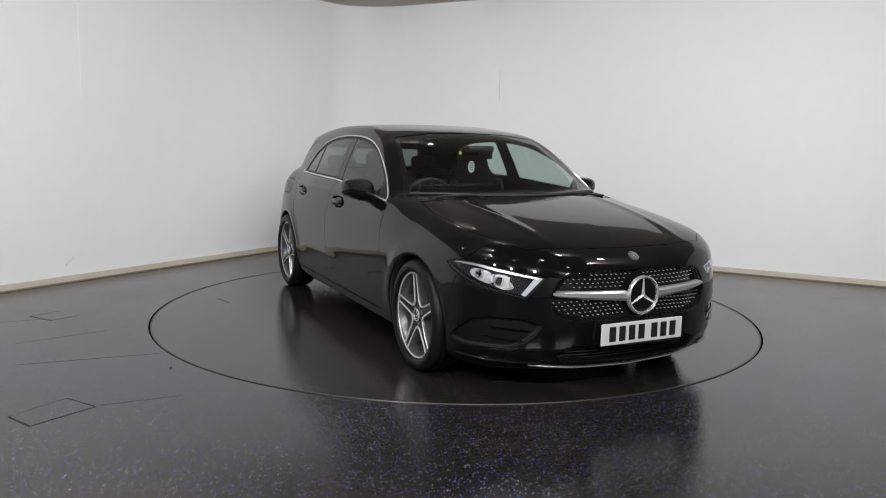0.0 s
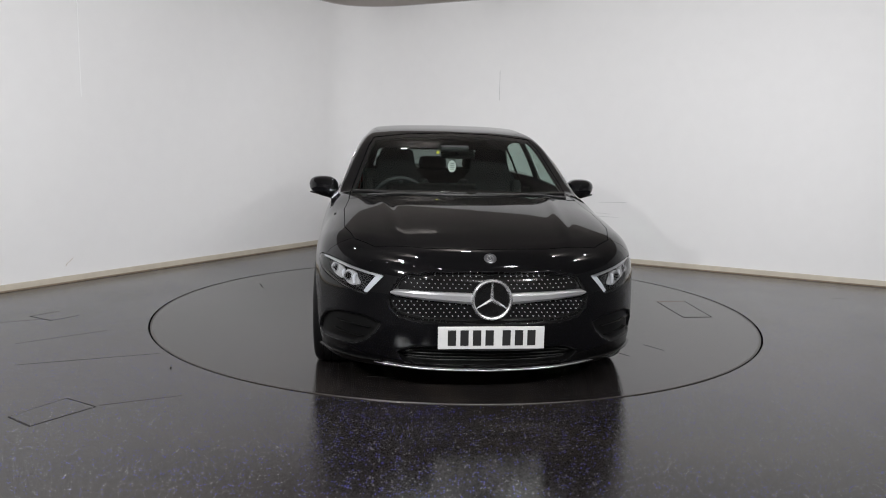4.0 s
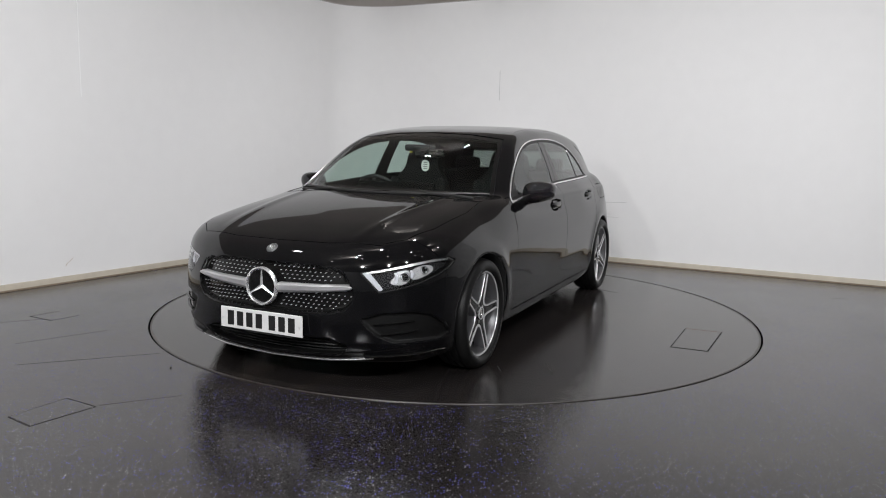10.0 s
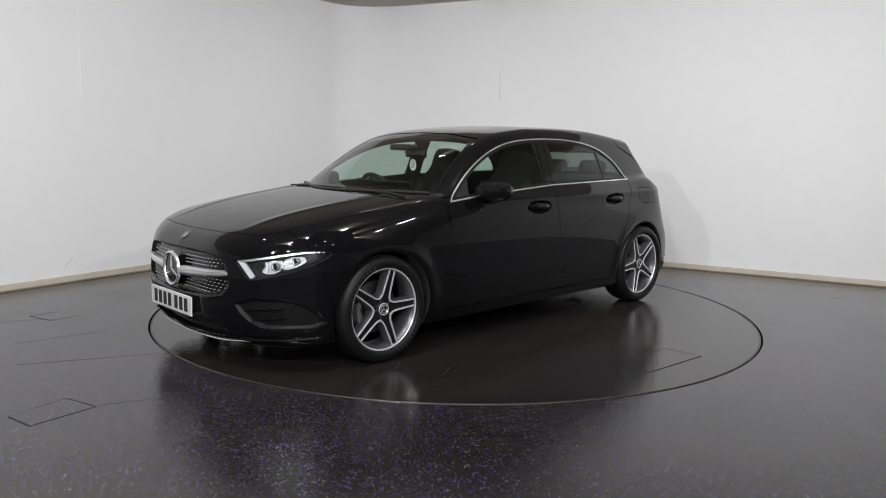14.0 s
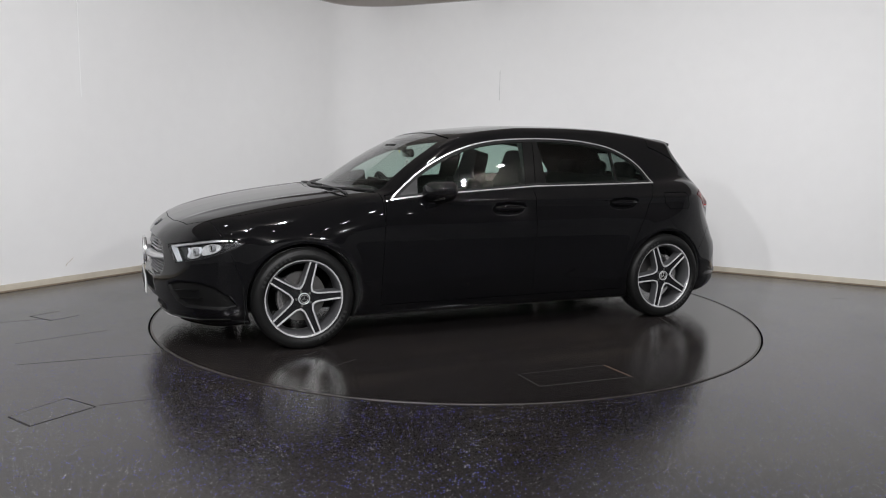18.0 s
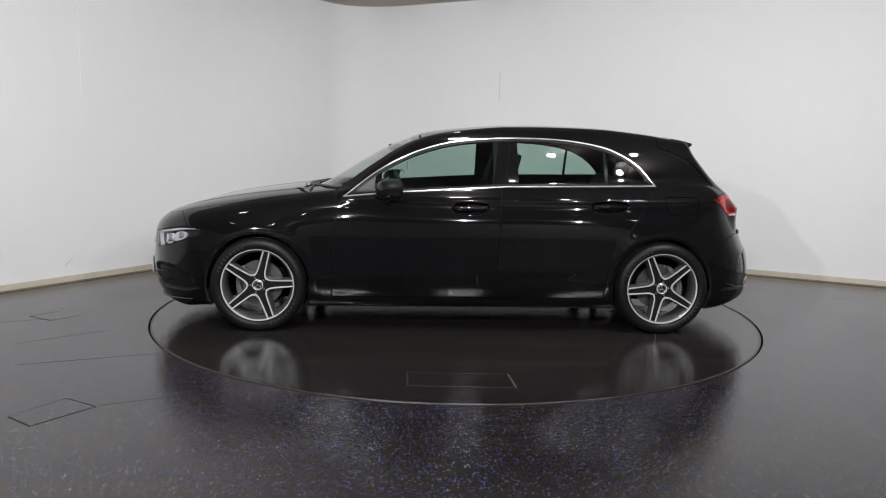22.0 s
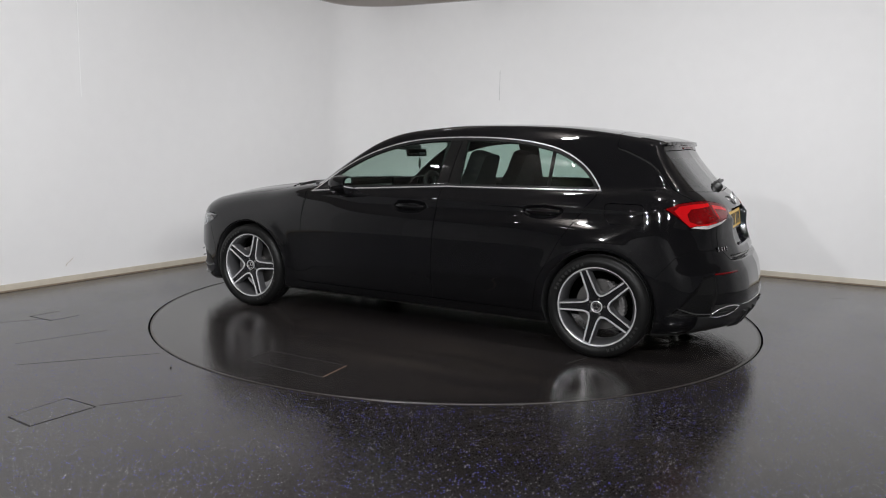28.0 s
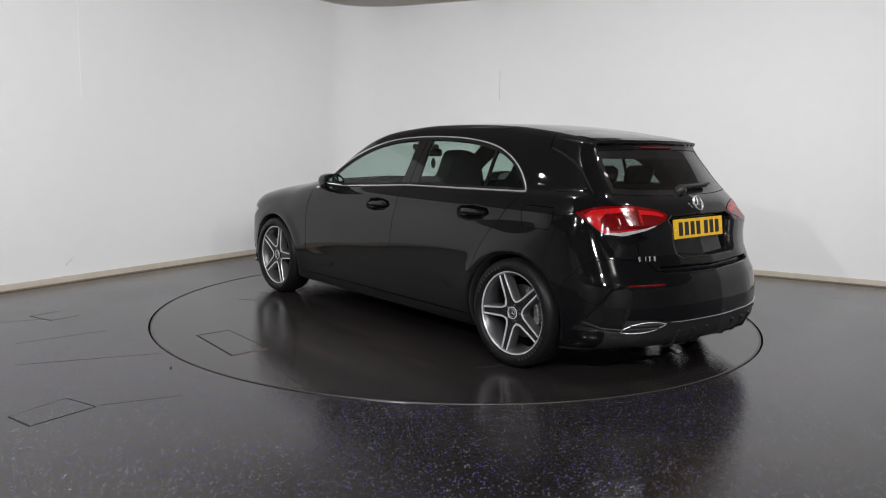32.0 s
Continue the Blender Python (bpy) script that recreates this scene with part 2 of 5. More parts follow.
def strip(points, low, high, thick, inset=0.0):
    """A wall or board of that thickness outside the line (inset: how far its face stands in the room)."""
    verts, faces = [], []
    n = len(points)
    for i, p in enumerate(points):
        d = (points[min(i + 1, n - 1)] - points[max(i - 1, 0)]).normalized()
        out = Vector((-d.y, d.x))
        a, b = p - out * inset, p + out * thick
        verts += [(a.x, a.y, low), (a.x, a.y, high), (b.x, b.y, high), (b.x, b.y, low)]
    for i in range(n - 1):
        k, j = 4 * i, 4 * i + 4
        for e in range(4):
            faces.append((k + e, k + (e + 1) % 4, j + (e + 1) % 4, j + e))
    faces += [(0, 3, 2, 1), (4 * n - 4, 4 * n - 3, 4 * n - 2, 4 * n - 1)]
    return verts, faces


def studio():
    curved = mesh_object("wall_curved", *strip(LINE, 0, CEILING, 0.15), WALL)
    tagged(curved, "smooth white painted studio wall with a soft corner", "wall", kind="structure")
    back_line = [LINE[-1], Vector((8.0, -1.9)), Vector((6.0, -9.5)), Vector((-5.0, -9.5)), Vector((-6.6, -4.6)), LINE[0]]
    back = mesh_object("wall_back", *strip(back_line, 0, CEILING, 0.15), BACK, smooth=False)
    tagged(back, "plain white painted wall closing the studio", "wall", kind="structure")
    skirt = mesh_object("baseboard", *strip(LINE, 0, 0.053, -0.001, 0.018), SKIRT, smooth=False)
    tagged(skirt, "scuffed cream baseboard along the white wall", "baseboard", kind="structure")
    ring = 96
    outer = [(15 * math.cos(2 * math.pi * k / ring), 15 * math.sin(2 * math.pi * k / ring)) for k in range(ring)]
    inner = [((DISC + 0.010) * math.cos(2 * math.pi * k / ring), (DISC + 0.010) * math.sin(2 * math.pi * k / ring)) for k in range(ring)]
    verts = [(x, y, 0) for x, y in outer] + [(x, y, 0) for x, y in inner] + [(x, y, -0.12) for x, y in inner]
    faces = []
    for k in range(ring):
        j = (k + 1) % ring
        faces += [(k, j, ring + j, ring + k), (ring + k, ring + j, 2 * ring + j, 2 * ring + k)]
    floor = mesh_object("floor", verts, faces, FLOOR, smooth=False)
    tagged(floor, "dark grey speckled vinyl studio floor with a worn polish", "floor", kind="structure")
    bm = bmesh.new()
    lathe(bm, [(0, -0.11), (DISC + 0.05, -0.11)], 64)
    tagged(part("turntable_pit", bm, GROOVE, None), "dark pit under the turntable", "pit", kind="structure")
    bm = bmesh.new()
    bmesh.ops.create_grid(bm, x_segments=1, y_segments=1, size=13, matrix=Matrix.Translation((0, -2, CEILING)))
    tagged(part("ceiling", bm, CEIL, None), "low pale beige studio ceiling", "ceiling", kind="structure")


studio()


def turntable():
    disc = tagged(new("turntable"), "round dark vinyl turntable flush with the floor", "turntable")
    bm = bmesh.new()
    lathe(bm, [(0, -0.1), (DISC - 0.003, -0.1), (DISC - 0.003, -0.004), (DISC - 0.007, 0), (0, 0)], 160)
    part("platform", bm, PLATE, disc)
    return disc


TURNTABLE = turntable()


# ---------------------------------------------------------------- the car's skin, as a smooth solid
def spline(*pairs):
    """A smooth curve through (x, value) pairs without overshoot; returns value and slope functions."""
    pairs = sorted(pairs)
    x, y = np.array([p[0] for p in pairs], float), np.array([p[1] for p in pairs], float)
    h, d = np.diff(x), np.diff(y) / np.diff(x)
    m = np.zeros_like(y)
    m[1:-1] = np.where(d[1:] * d[:-1] > 0, 2 * d[1:] * d[:-1] / np.where(np.abs(d[1:] + d[:-1]) < 1e-9, 1, d[1:] + d[:-1]), 0)
    m[0], m[-1] = d[0], d[-1]
    xs = np.linspace(x[0], x[-1], 1500)
    i = np.clip(np.searchsorted(x, xs) - 1, 0, len(h) - 1)
    s = (xs - x[i]) / h[i]
    ys = (y[i] * (1 + 2 * s) * (1 - s) ** 2 + h[i] * m[i] * s * (1 - s) ** 2 + y[i + 1] * s * s * (3 - 2 * s) + h[i] * m[i + 1] * s * s * (s - 1))
    k = np.hanning(61)
    k /= k.sum()
    pad = np.concatenate([ys[0] + (xs[1] - xs[0]) * m[0] * np.arange(-30, 0), ys, ys[-1] + (xs[1] - xs[0]) * m[-1] * np.arange(1, 31)])
    ys = np.convolve(pad, k, "valid")
    slope = np.gradient(ys, xs)
    return (lambda v: np.interp(v, xs, ys)), (lambda v: np.interp(v, xs, slope))


def smax(a, b, k):
    h = np.maximum(k - np.abs(a - b), 0) / k
    return np.maximum(a, b) + h * h * k * 0.25


def smin(a, b, k):
    return -smax(-a, -b, k)


def ramp(v, a, b):
    s = np.clip((v - a) / (b - a), 0, 1)
    return s * s * (3 - 2 * s)


AXLE, HUB_Z = 1.3645, 0.3145
side_w, side_dw = spline((0.10, .80), (0.16, .840), (0.22, .864), (0.30, .8790), (0.37, .8840), (0.45, .8885), (0.55, .8925), (0.64, .8940), (0.72, .8885), (0.80, .875),
                         (0.86, .862), (0.92, .836), (0.97, .805), (1.02, .77), (1.1, .70))
nose_x, nose_dx = spline((0.10, 2.08), (0.15, 2.145), (0.20, 2.185), (0.28, 2.222), (0.40, 2.236), (0.53, 2.232), (0.62, 2.220), (0.68, 2.200),
                         (0.74, 2.165), (0.80, 2.11), (0.9, 2.0))
nose_drop, nose_ddrop = spline((0, 0), (.3, .028), (.45, .072), (.6, .142), (.7, .215), (.78, .31), (.84, .42), (.885, .58), (.93, .9))
hood_z, hood_dz = spline((2.30, .60), (2.22, .668), (2.15, .722), (2.04, .773), (1.77, .850), (1.42, .912), (1.11, .950), (.8, .976), (.4, .99),
                         (-.3, 1.02), (-1.3, 1.045), (-1.6, 1.045), (-2.1, 1.0))
hood_crown, hood_dcrown = spline((0, 0), (.3, .002), (.5, .009), (.65, .026), (.75, .055), (.82, .102), (.88, .18), (.95, .31))
crown_x, _ = spline((2.3, 1.0), (1.3, 1.0), (.95, .62), (.7, .42), (.3, .30), (-2.2, .30))
tail_x, tail_dx = spline((0.10, -2.03), (0.16, -2.09), (0.20, -2.13), (0.28, -2.17), (0.40, -2.178), (0.52, -2.160), (0.60, -2.122), (0.70, -2.078),
                         (0.80, -2.037), (0.88, -2.012), (0.94, -1.985), (0.98, -1.950), (1.02, -1.90), (1.10, -1.75))
tail_drop, tail_ddrop = spline((0, 0), (.3, .02), (.5, .068), (.65, .145), (.75, .225), (.82, .33), (.87, .5), (.92, .8))
cabin_w, cabin_dw = spline((0.80, .83), (0.90, .80), (0.95, .786), (1.0, .769), (1.1, .729), (1.2, .683), (1.3, .627), (1.36, .58), (1.45, .50))
cabin_taper, _ = spline((1.3, .06), (1.0, .02), (.7, 0), (-.3, 0), (-.7, .012), (-1.0, .028), (-1.32, .05), (-1.6, .083), (-1.9, .14))
roof_z, roof_dz = spline((2.6, -.1), (1.6, .62), (1.25, .80), (1.10, .90), (1.005, .960), (.91, 1.020), (.725, 1.136), (.54, 1.24), (.385, 1.310), (.2, 1.361), (-.05, 1.390),
                         (-.3, 1.410), (-.6, 1.414), (-.95, 1.406), (-1.27, 1.377), (-1.5, 1.344), (-1.68, 1.312), (-1.9, 1.265))
roof_crown, _ = spline((0, 0), (.3, .005), (.5, .018), (.62, .036), (.75, .08))
screen_sweep, _ = spline((1.3, .19), (.9, .19), (.5, .17), (.2, .10), (-.1, 0), (-2, 0))
glass_x, glass_dx = spline((1.45, -1.60), (1.34, -1.66), (1.26, -1.685), (1.12, -1.79), (1.0, -1.905), (.95, -1.96), (.85, -2.05))
glass_drop, glass_ddrop = spline((0, 0), (.3, .012), (.5, .05), (.6, .088), (.7, .16), (.8, .30))


def skin(x, y, z):
    """Below zero inside the car's outer skin, close to a distance in metres."""
    a = np.abs(y)
    arch = sum(np.exp(-((np.hypot(x - w, z - HUB_Z) - 0.375) / 0.05) ** 2) for w in (AXLE, -AXLE))
    # a crisp shoulder under the windows and a hollow below it, a rising crease over the sill
    fold = 0.010 * np.exp(-((z - 0.905) / 0.022) ** 2) - 0.010 * np.exp(-((z - 0.845) / 0.05) ** 2) * ramp(x, .9, .3) * ramp(x, -1.75, -1.35)
    lower = 0.0018 * np.exp(-((z - (0.415 - 0.045 * x)) / 0.035) ** 2) * ramp(x, .98, .7) * ramp(x, -.98, -.7)
    upper = ramp(z, .6, 1.0)
    width = side_w(z) - upper * (0.035 * ramp(x, -.7, -1.5) + 0.03 * ramp(x, -1.5, -2.0)) + 0.010 * arch * ramp(z, .2, .4) + fold + lower
    width = width - 0.015 * ((z - 0.62) / 0.4) ** 2 * ramp(x, -1.5, -2.0)
    side = (a - width) / np.sqrt(1 + side_dw(z) ** 2)
    front = (x - nose_x(z) + nose_drop(a)) / np.sqrt(1 + nose_dx(z) ** 2 + nose_ddrop(a) ** 2)
    top = (z - hood_z(x) + hood_crown(a) * crown_x(x)) / np.sqrt(1 + hood_dz(x) ** 2 + hood_dcrown(a) ** 2)
    ridge = 0.006 * np.exp(-((a - 0.50 - 0.10 * (1.3 - x)) / 0.035) ** 2) * ramp(x, 2.1, 1.8) * ramp(x, .9, 1.1)
    top = top - ridge
    rear = (tail_x(z) + tail_drop(a) - x) / np.sqrt(1 + tail_dx(z) ** 2 + tail_ddrop(a) ** 2)
    low = 0.165 - 0.032 * ramp(x, 1.7, 1.9) + 0.03 * ramp(x, -1.7, -2.0) - z
    body = smax(smax(side, top, 0.07), low, 0.03)
    body = smax(smax(body, front, 0.06), rear, 0.06)
    wall = (a - cabin_w(z) + cabin_taper(x)) / np.sqrt(1 + cabin_dw(z) ** 2)
    sx = x + screen_sweep(x) * y * y
    roof = (z - roof_z(sx) + roof_crown(a)) / np.sqrt(1 + roof_dz(sx) ** 2)
    back = (glass_x(z) + glass_drop(a) - x) / np.sqrt(1 + glass_dx(z) ** 2 + glass_ddrop(a) ** 2)
    cabin = smax(smax(wall, roof, 0.032), back, 0.045)
    cabin = smax(cabin, 0.7 - z, 0.02)
    f = smin(body, cabin, 0.022)
    # roof spoiler: a thin lip carried on past the rear window
    lip = np.maximum(np.maximum(roof, -roof - 0.020), np.maximum(-1.688 + 0.16 * a * a - x, x + 1.5))
    lip = np.maximum(lip, a - 0.50)
    f = smin(f, lip, 0.02)
    for w in (AXLE, -AXLE):
        f = smax(f, np.minimum(0.342 - np.hypot(x - w, z - HUB_Z), a - 0.50), 0.014)
    f = f + ENGRAVED[0](a, z) * ramp(x, 1.59, 1.61) + ENGRAVED[1](a, z) * ramp(x, -1.59, -1.61) + ENGRAVED[2](x, z) * ramp(a, .4, .5)
    return f


# outlines in the front view (distance from the middle, height) and in the side view (length, height)
GRILLE = [(-.1, .655), (0, .655), (.30, .650), (.39, .641), (.435, .620), (.470, .568), (.490, .520), (.482, .478), (.44, .440), (.36, .424), (.2, .416), (0, .413), (-.1, .413)]
INTAKE = [(-.1, .285), (.36, .285), (.45, .25), (.41, .20), (0, .182), (-.1, .182)]
CORNER_INTAKE = [(.53, .395), (.62, .425), (.74, .426), (.80, .402), (.835, .35), (.845, .29), (.82, .272), (.66, .272), (.60, .305), (.555, .35)]
PLATE_RECESS = [(-.1, .897), (.29, .893), (.33, .87), (.30, .70), (.26, .675), (-.1, .672)]
GATE_SLOT = [(-.1, .622), (.46, .635), (.44, .606), (-.1, .592)]
REAR_VENT = [(.66, .545), (.73, .53), (.80, .41), (.84, .305), (.70, .305), (.665, .42)]
FRONT_DISH = [(.085, .835), (.05, .87), (-.06, .882), (-.16, .868), (-.175, .845), (-.12, .812), (-.03, .80), (.06, .81)]
REAR_DISH = [(u - .945, v + .022) for u, v in FRONT_DISH]


def relief(low, high, *cuts):
    """How deep the skin is pressed in, looked up over a fine plane grid: (outline, depth) pairs."""
    step = 0.0025
    us = np.arange(low, high, step)
    zs = np.arange(0.1, 1.1, step)
    u, z = np.meshgrid(us, zs, indexing="ij")
    table = sum(depth * ramp(-polygon(u, z, outline), -0.004, 0.008) for outline, depth in cuts)

    def at(u, z):
        i = np.clip((u - low) / step, 0, len(us) - 1.001)
        k = np.clip((z - 0.1) / step, 0, len(zs) - 1.001)
        i0, k0 = i.astype(int), k.astype(int)
        p, q = i - i0, k - k0
        return (table[i0, k0] * (1 - p) + table[i0 + 1, k0] * p) * (1 - q) + (table[i0, k0 + 1] * (1 - p) + table[i0 + 1, k0 + 1] * p) * q
    return at


def surface_net(f, low, high, step):
    """A quad mesh on the zero level of f, its corners drawn onto it."""
    n = [int(round((b - a) / step)) + 1 for a, b in zip(low, high)]
    ax = [np.linspace(a, b, k) for a, b, k in zip(low, high, n)]
    v = f(ax[0][:, None, None], ax[1][None, :, None], ax[2][None, None, :])
    v = np.broadcast_to(v, n).astype(np.float32)
    inside = v < 0
    c = np.zeros([k - 1 for k in n], np.int8)
    for i in (0, 1):
        for j in (0, 1):
            for k in (0, 1):
                c += inside[i:n[0] - 1 + i, j:n[1] - 1 + j, k:n[2] - 1 + k]
    cells = np.argwhere((c > 0) & (c < 8))
    index = np.full([k - 1 for k in n], -1, np.int64)
    index[tuple(cells.T)] = np.arange(len(cells))
    total, count = np.zeros((len(cells), 3)), np.zeros(len(cells))
    for axis in range(3):
        others = [o for o in range(3) if o != axis]
        for p in (0, 1):
            for q in (0, 1):
                a = cells.copy()
                a[:, others[0]] += p
                a[:, others[1]] += q
                b = a.copy()
                b[:, axis] += 1
                va, vb = v[tuple(a.T)], v[tuple(b.T)]
                cut = (va < 0) != (vb < 0)
                s = np.where(cut, va / np.where(cut, va - vb, 1), 0)
                pt = a.astype(float)
                pt[:, axis] += s
                total[cut] += pt[cut]
                count[cut] += 1
    pts = np.array(low) + total / count[:, None] * np.array([(b - a) / (k - 1) for a, b, k in zip(low, high, n)])
    quads = []
    for axis in range(3):
        o1, o2 = (axis + 1) % 3, (axis + 2) % 3
        first = [slice(None)] * 3
        second = [slice(None)] * 3
        first[axis], second[axis] = slice(0, -1), slice(1, None)
        flip = inside[tuple(first)] != inside[tuple(second)]
        e = np.argwhere(flip)
        e = e[(e[:, o1] > 0) & (e[:, o2] > 0) & (e[:, o1] < n[o1] - 1) & (e[:, o2] < n[o2] - 1)]
        ring = []
        for d1, d2 in ((-1, -1), (0, -1), (0, 0), (-1, 0)):
            cc = e.copy()
            cc[:, o1] += d1
            cc[:, o2] += d2
            ring.append(index[tuple(cc.T)])
        ring = np.stack(ring, 1)
        away = inside[tuple(e.T)]
        quads.append(np.where(away[:, None], ring, ring[:, ::-1]))
    quads = np.concatenate(quads)
    for _ in range(3):
        g = gradient(f, pts)
        step_back = f(*pts.T)[:, None] * g / np.maximum((g * g).sum(1), 0.05)[:, None]
        pts = pts - np.clip(step_back, -step, step)
    return pts, quads


def gradient(f, p, e=0.0015):
    out = np.empty_like(p)
    for k in range(3):
        d = np.zeros(3)
        d[k] = e
        out[:, k] = (f(*(p + d).T) - f(*(p - d).T)) / (2 * e)
    return out


def clip(mesh, s):
    """The part of a triangle mesh where s is below zero, cut cleanly along s = 0."""
    V, F = mesh[0], mesh[1]
    neg = s[F] < 0
    count = neg.sum(1)
    keep = F[count == 3]
    cutf = F[(count == 1) | (count == 2)]
    newv, table, extra = [], {}, []
    base = len(V)
    if len(cutf):
        edges = np.concatenate([cutf[:, [0, 1]], cutf[:, [1, 2]], cutf[:, [2, 0]]])
        es = np.sort(edges, 1)
        es = es[(s[es[:, 0]] < 0) != (s[es[:, 1]] < 0)]
        uniq = np.unique(es, axis=0)
        t = s[uniq[:, 0]] / (s[uniq[:, 0]] - s[uniq[:, 1]])
        newv = V[uniq[:, 0]] * (1 - t[:, None]) + V[uniq[:, 1]] * t[:, None]
        table = {(int(a), int(b)): base + i for i, (a, b) in enumerate(uniq)}
        for tri in cutf.tolist():
            ring = []
            for i in range(3):
                a, b = tri[i], tri[(i + 1) % 3]
                if s[a] < 0:
                    ring.append(a)
                if (s[a] < 0) != (s[b] < 0):
                    ring.append(table[(a, b) if a < b else (b, a)])
            for i in range(1, len(ring) - 1):
                extra.append((ring[0], ring[i], ring[i + 1]))
    F2 = np.concatenate([keep, np.array(extra, np.int64).reshape(-1, 3)])
    V2 = np.concatenate([V, newv]) if len(newv) else V
    used = np.unique(F2)
    back = np.full(len(V2), -1, np.int64)
    back[used] = np.arange(len(used))
    return V2[used], back[F2]


def polygon(u, v, pts):
    """Signed distance to a closed outline in a plane, below zero inside."""
    pts = np.array(pts, float)
    if u.ndim == 1 and len(u) > 5000:
        (u0, v0), (u1, v1) = pts.min(0) - 0.05, pts.max(0) + 0.05
        near = (u > u0) & (u < u1) & (v > v0) & (v < v1)
        out = np.full(u.shape, 0.05)
        out[near] = polygon(u[near][:, None], v[near][:, None], pts)[:, 0]
        return out
    best = np.full(u.shape, 1e9)
    odd = np.zeros(u.shape, bool)
    for (x0, y0), (x1, y1) in zip(pts, np.roll(pts, -1, 0)):
        dx, dy = x1 - x0, y1 - y0
        t = np.clip(((u - x0) * dx + (v - y0) * dy) / (dx * dx + dy * dy + 1e-12), 0, 1)
        best = np.minimum(best, np.hypot(u - x0 - t * dx, v - y0 - t * dy))
        hit = (y0 > v) != (y1 > v)
        odd ^= hit & (u < x0 + (v - y0) * dx / (dy if abs(dy) > 1e-12 else 1e-12))
    return np.where(odd, -best, best)


def rounded(pts, steps=5):
    """An outline drawn as a smooth closed curve through its corners."""
    p = np.array(pts, float)
    out = []
    n = len(p)
    for i in range(n):
        a, b, c, d = p[i - 1], p[i], p[(i + 1) % n], p[(i + 2) % n]
        for k in range(steps):
            t = k / steps
            out.append(0.5 * (2 * b + (c - a) * t + (2 * a - 5 * b + 4 * c - d) * t * t + (3 * b - a - 3 * c + d) * t ** 3))
    return out


def sheet(name, mesh, mat, parent, label="", lift=0.0, thick=0.012):
    """A panel cut from the skin, lifted outwards, with a turned-in edge."""
    V, F = mesh
    if len(F) == 0:
        return None
    V, N = V[:, :3], V[:, 3:]
    top = V + N * lift
    edges = np.concatenate([F[:, [0, 1]], F[:, [1, 2]], F[:, [2, 0]]])
    key = np.sort(edges, 1)
    _, first, count = np.unique(key, axis=0, return_index=True, return_counts=True)
    rim = edges[first[count == 1]]
    verts, faces = top, [F]
    if len(rim) and thick > 0:
        a, b = rim[:, 0], rim[:, 1]
        k, m = len(V), len(rim)
        verts = np.concatenate([top, top[a], top[b], top[b] - N[b] * thick, top[a] - N[a] * thick])
        i = np.arange(m)
        faces += [np.stack([k + m + i, k + i, k + 3 * m + i], 1), np.stack([k + m + i, k + 3 * m + i, k + 2 * m + i], 1)]
    faces = np.concatenate(faces)
    me = bpy.data.meshes.new(name)
    me.vertices.add(len(verts))
    me.vertices.foreach_set("co", verts.astype(np.float32).ravel())
    me.loops.add(len(faces) * 3)
    me.loops.foreach_set("vertex_index", faces.astype(np.int32).ravel())
    me.polygons.add(len(faces))
    me.polygons.foreach_set("loop_start", np.arange(0, len(faces) * 3, 3, dtype=np.int32))
    me.polygons.foreach_set("use_smooth", np.ones(len(faces), bool))
    me.update(calc_edges=True)
    me.materials.append(mat)
    ob = new(name, me)
    ob.parent = parent
    return tagged(ob, label) if label else ob


ENGRAVED = [relief(0, 1, (GRILLE, .032), (INTAKE, .05), (CORNER_INTAKE, .018)), relief(0, 1, (PLATE_RECESS, .04), (GATE_SLOT, .025), (REAR_VENT, .008)),
            relief(-1.3, .3, (FRONT_DISH, .016), (REAR_DISH, .016))]

# ---------------------------------------------------------------- the car
CAR = tagged(new("car"), "glossy black five-door hatchback car standing on the turntable", "car")


def mirrored(mesh):
    """Adds the other half of a mesh that ends on the middle plane."""
    V, F = clip(mesh, -mesh[0][:, 1])
    V = V.copy()
    mid = np.abs(V[:, 1]) < 1e-6
    V[mid, 1] = 0
    other = np.arange(len(V))
    other[~mid] = len(V) + np.arange((~mid).sum())
    return np.concatenate([V, V[~mid] * (1, -1, 1, 1, -1, 1)]), np.concatenate([F, other[F][:, ::-1]])


pts, quads = surface_net(skin, (-2.26, -0.03, 0.08), (2.30, 0.97, 1.46), 0.010)
slope = gradient(skin, pts)
pts = np.concatenate([pts, slope / np.maximum(np.linalg.norm(slope, axis=1), 1e-6)[:, None]], 1)
SKIN = mirrored((pts, np.concatenate([quads[:, [0, 1, 2]], quads[:, [0, 2, 3]]])))


WINDOWS = [(.81, .903), (.46, .935), (-.286, .981), (-1.295, .998), (-1.327, 1.0), (-1.234, 1.118), (-1.117, 1.203), (-.964, 1.265), (-.736, 1.303),
           (-.471, 1.316), (-.206, 1.311), (.023, 1.291), (.213, 1.250), (.405, 1.178), (.598, 1.068)]


def smooth_line(pts, steps=4):
    """A smooth open curve through a row of points."""
    p = [np.array(q, float) for q in (pts[0], *pts, pts[-1])]
    out = []
    for a, b, c, d in zip(p, p[1:], p[2:], p[3:]):
        for k in range(steps):
            t = k / steps
            out.append(tuple(0.5 * (2 * b + (c - a) * t + (2 * a - 5 * b + 4 * c - d) * t * t + (3 * b - a - 3 * c + d) * t ** 3)))
    return out + [tuple(pts[-1])]


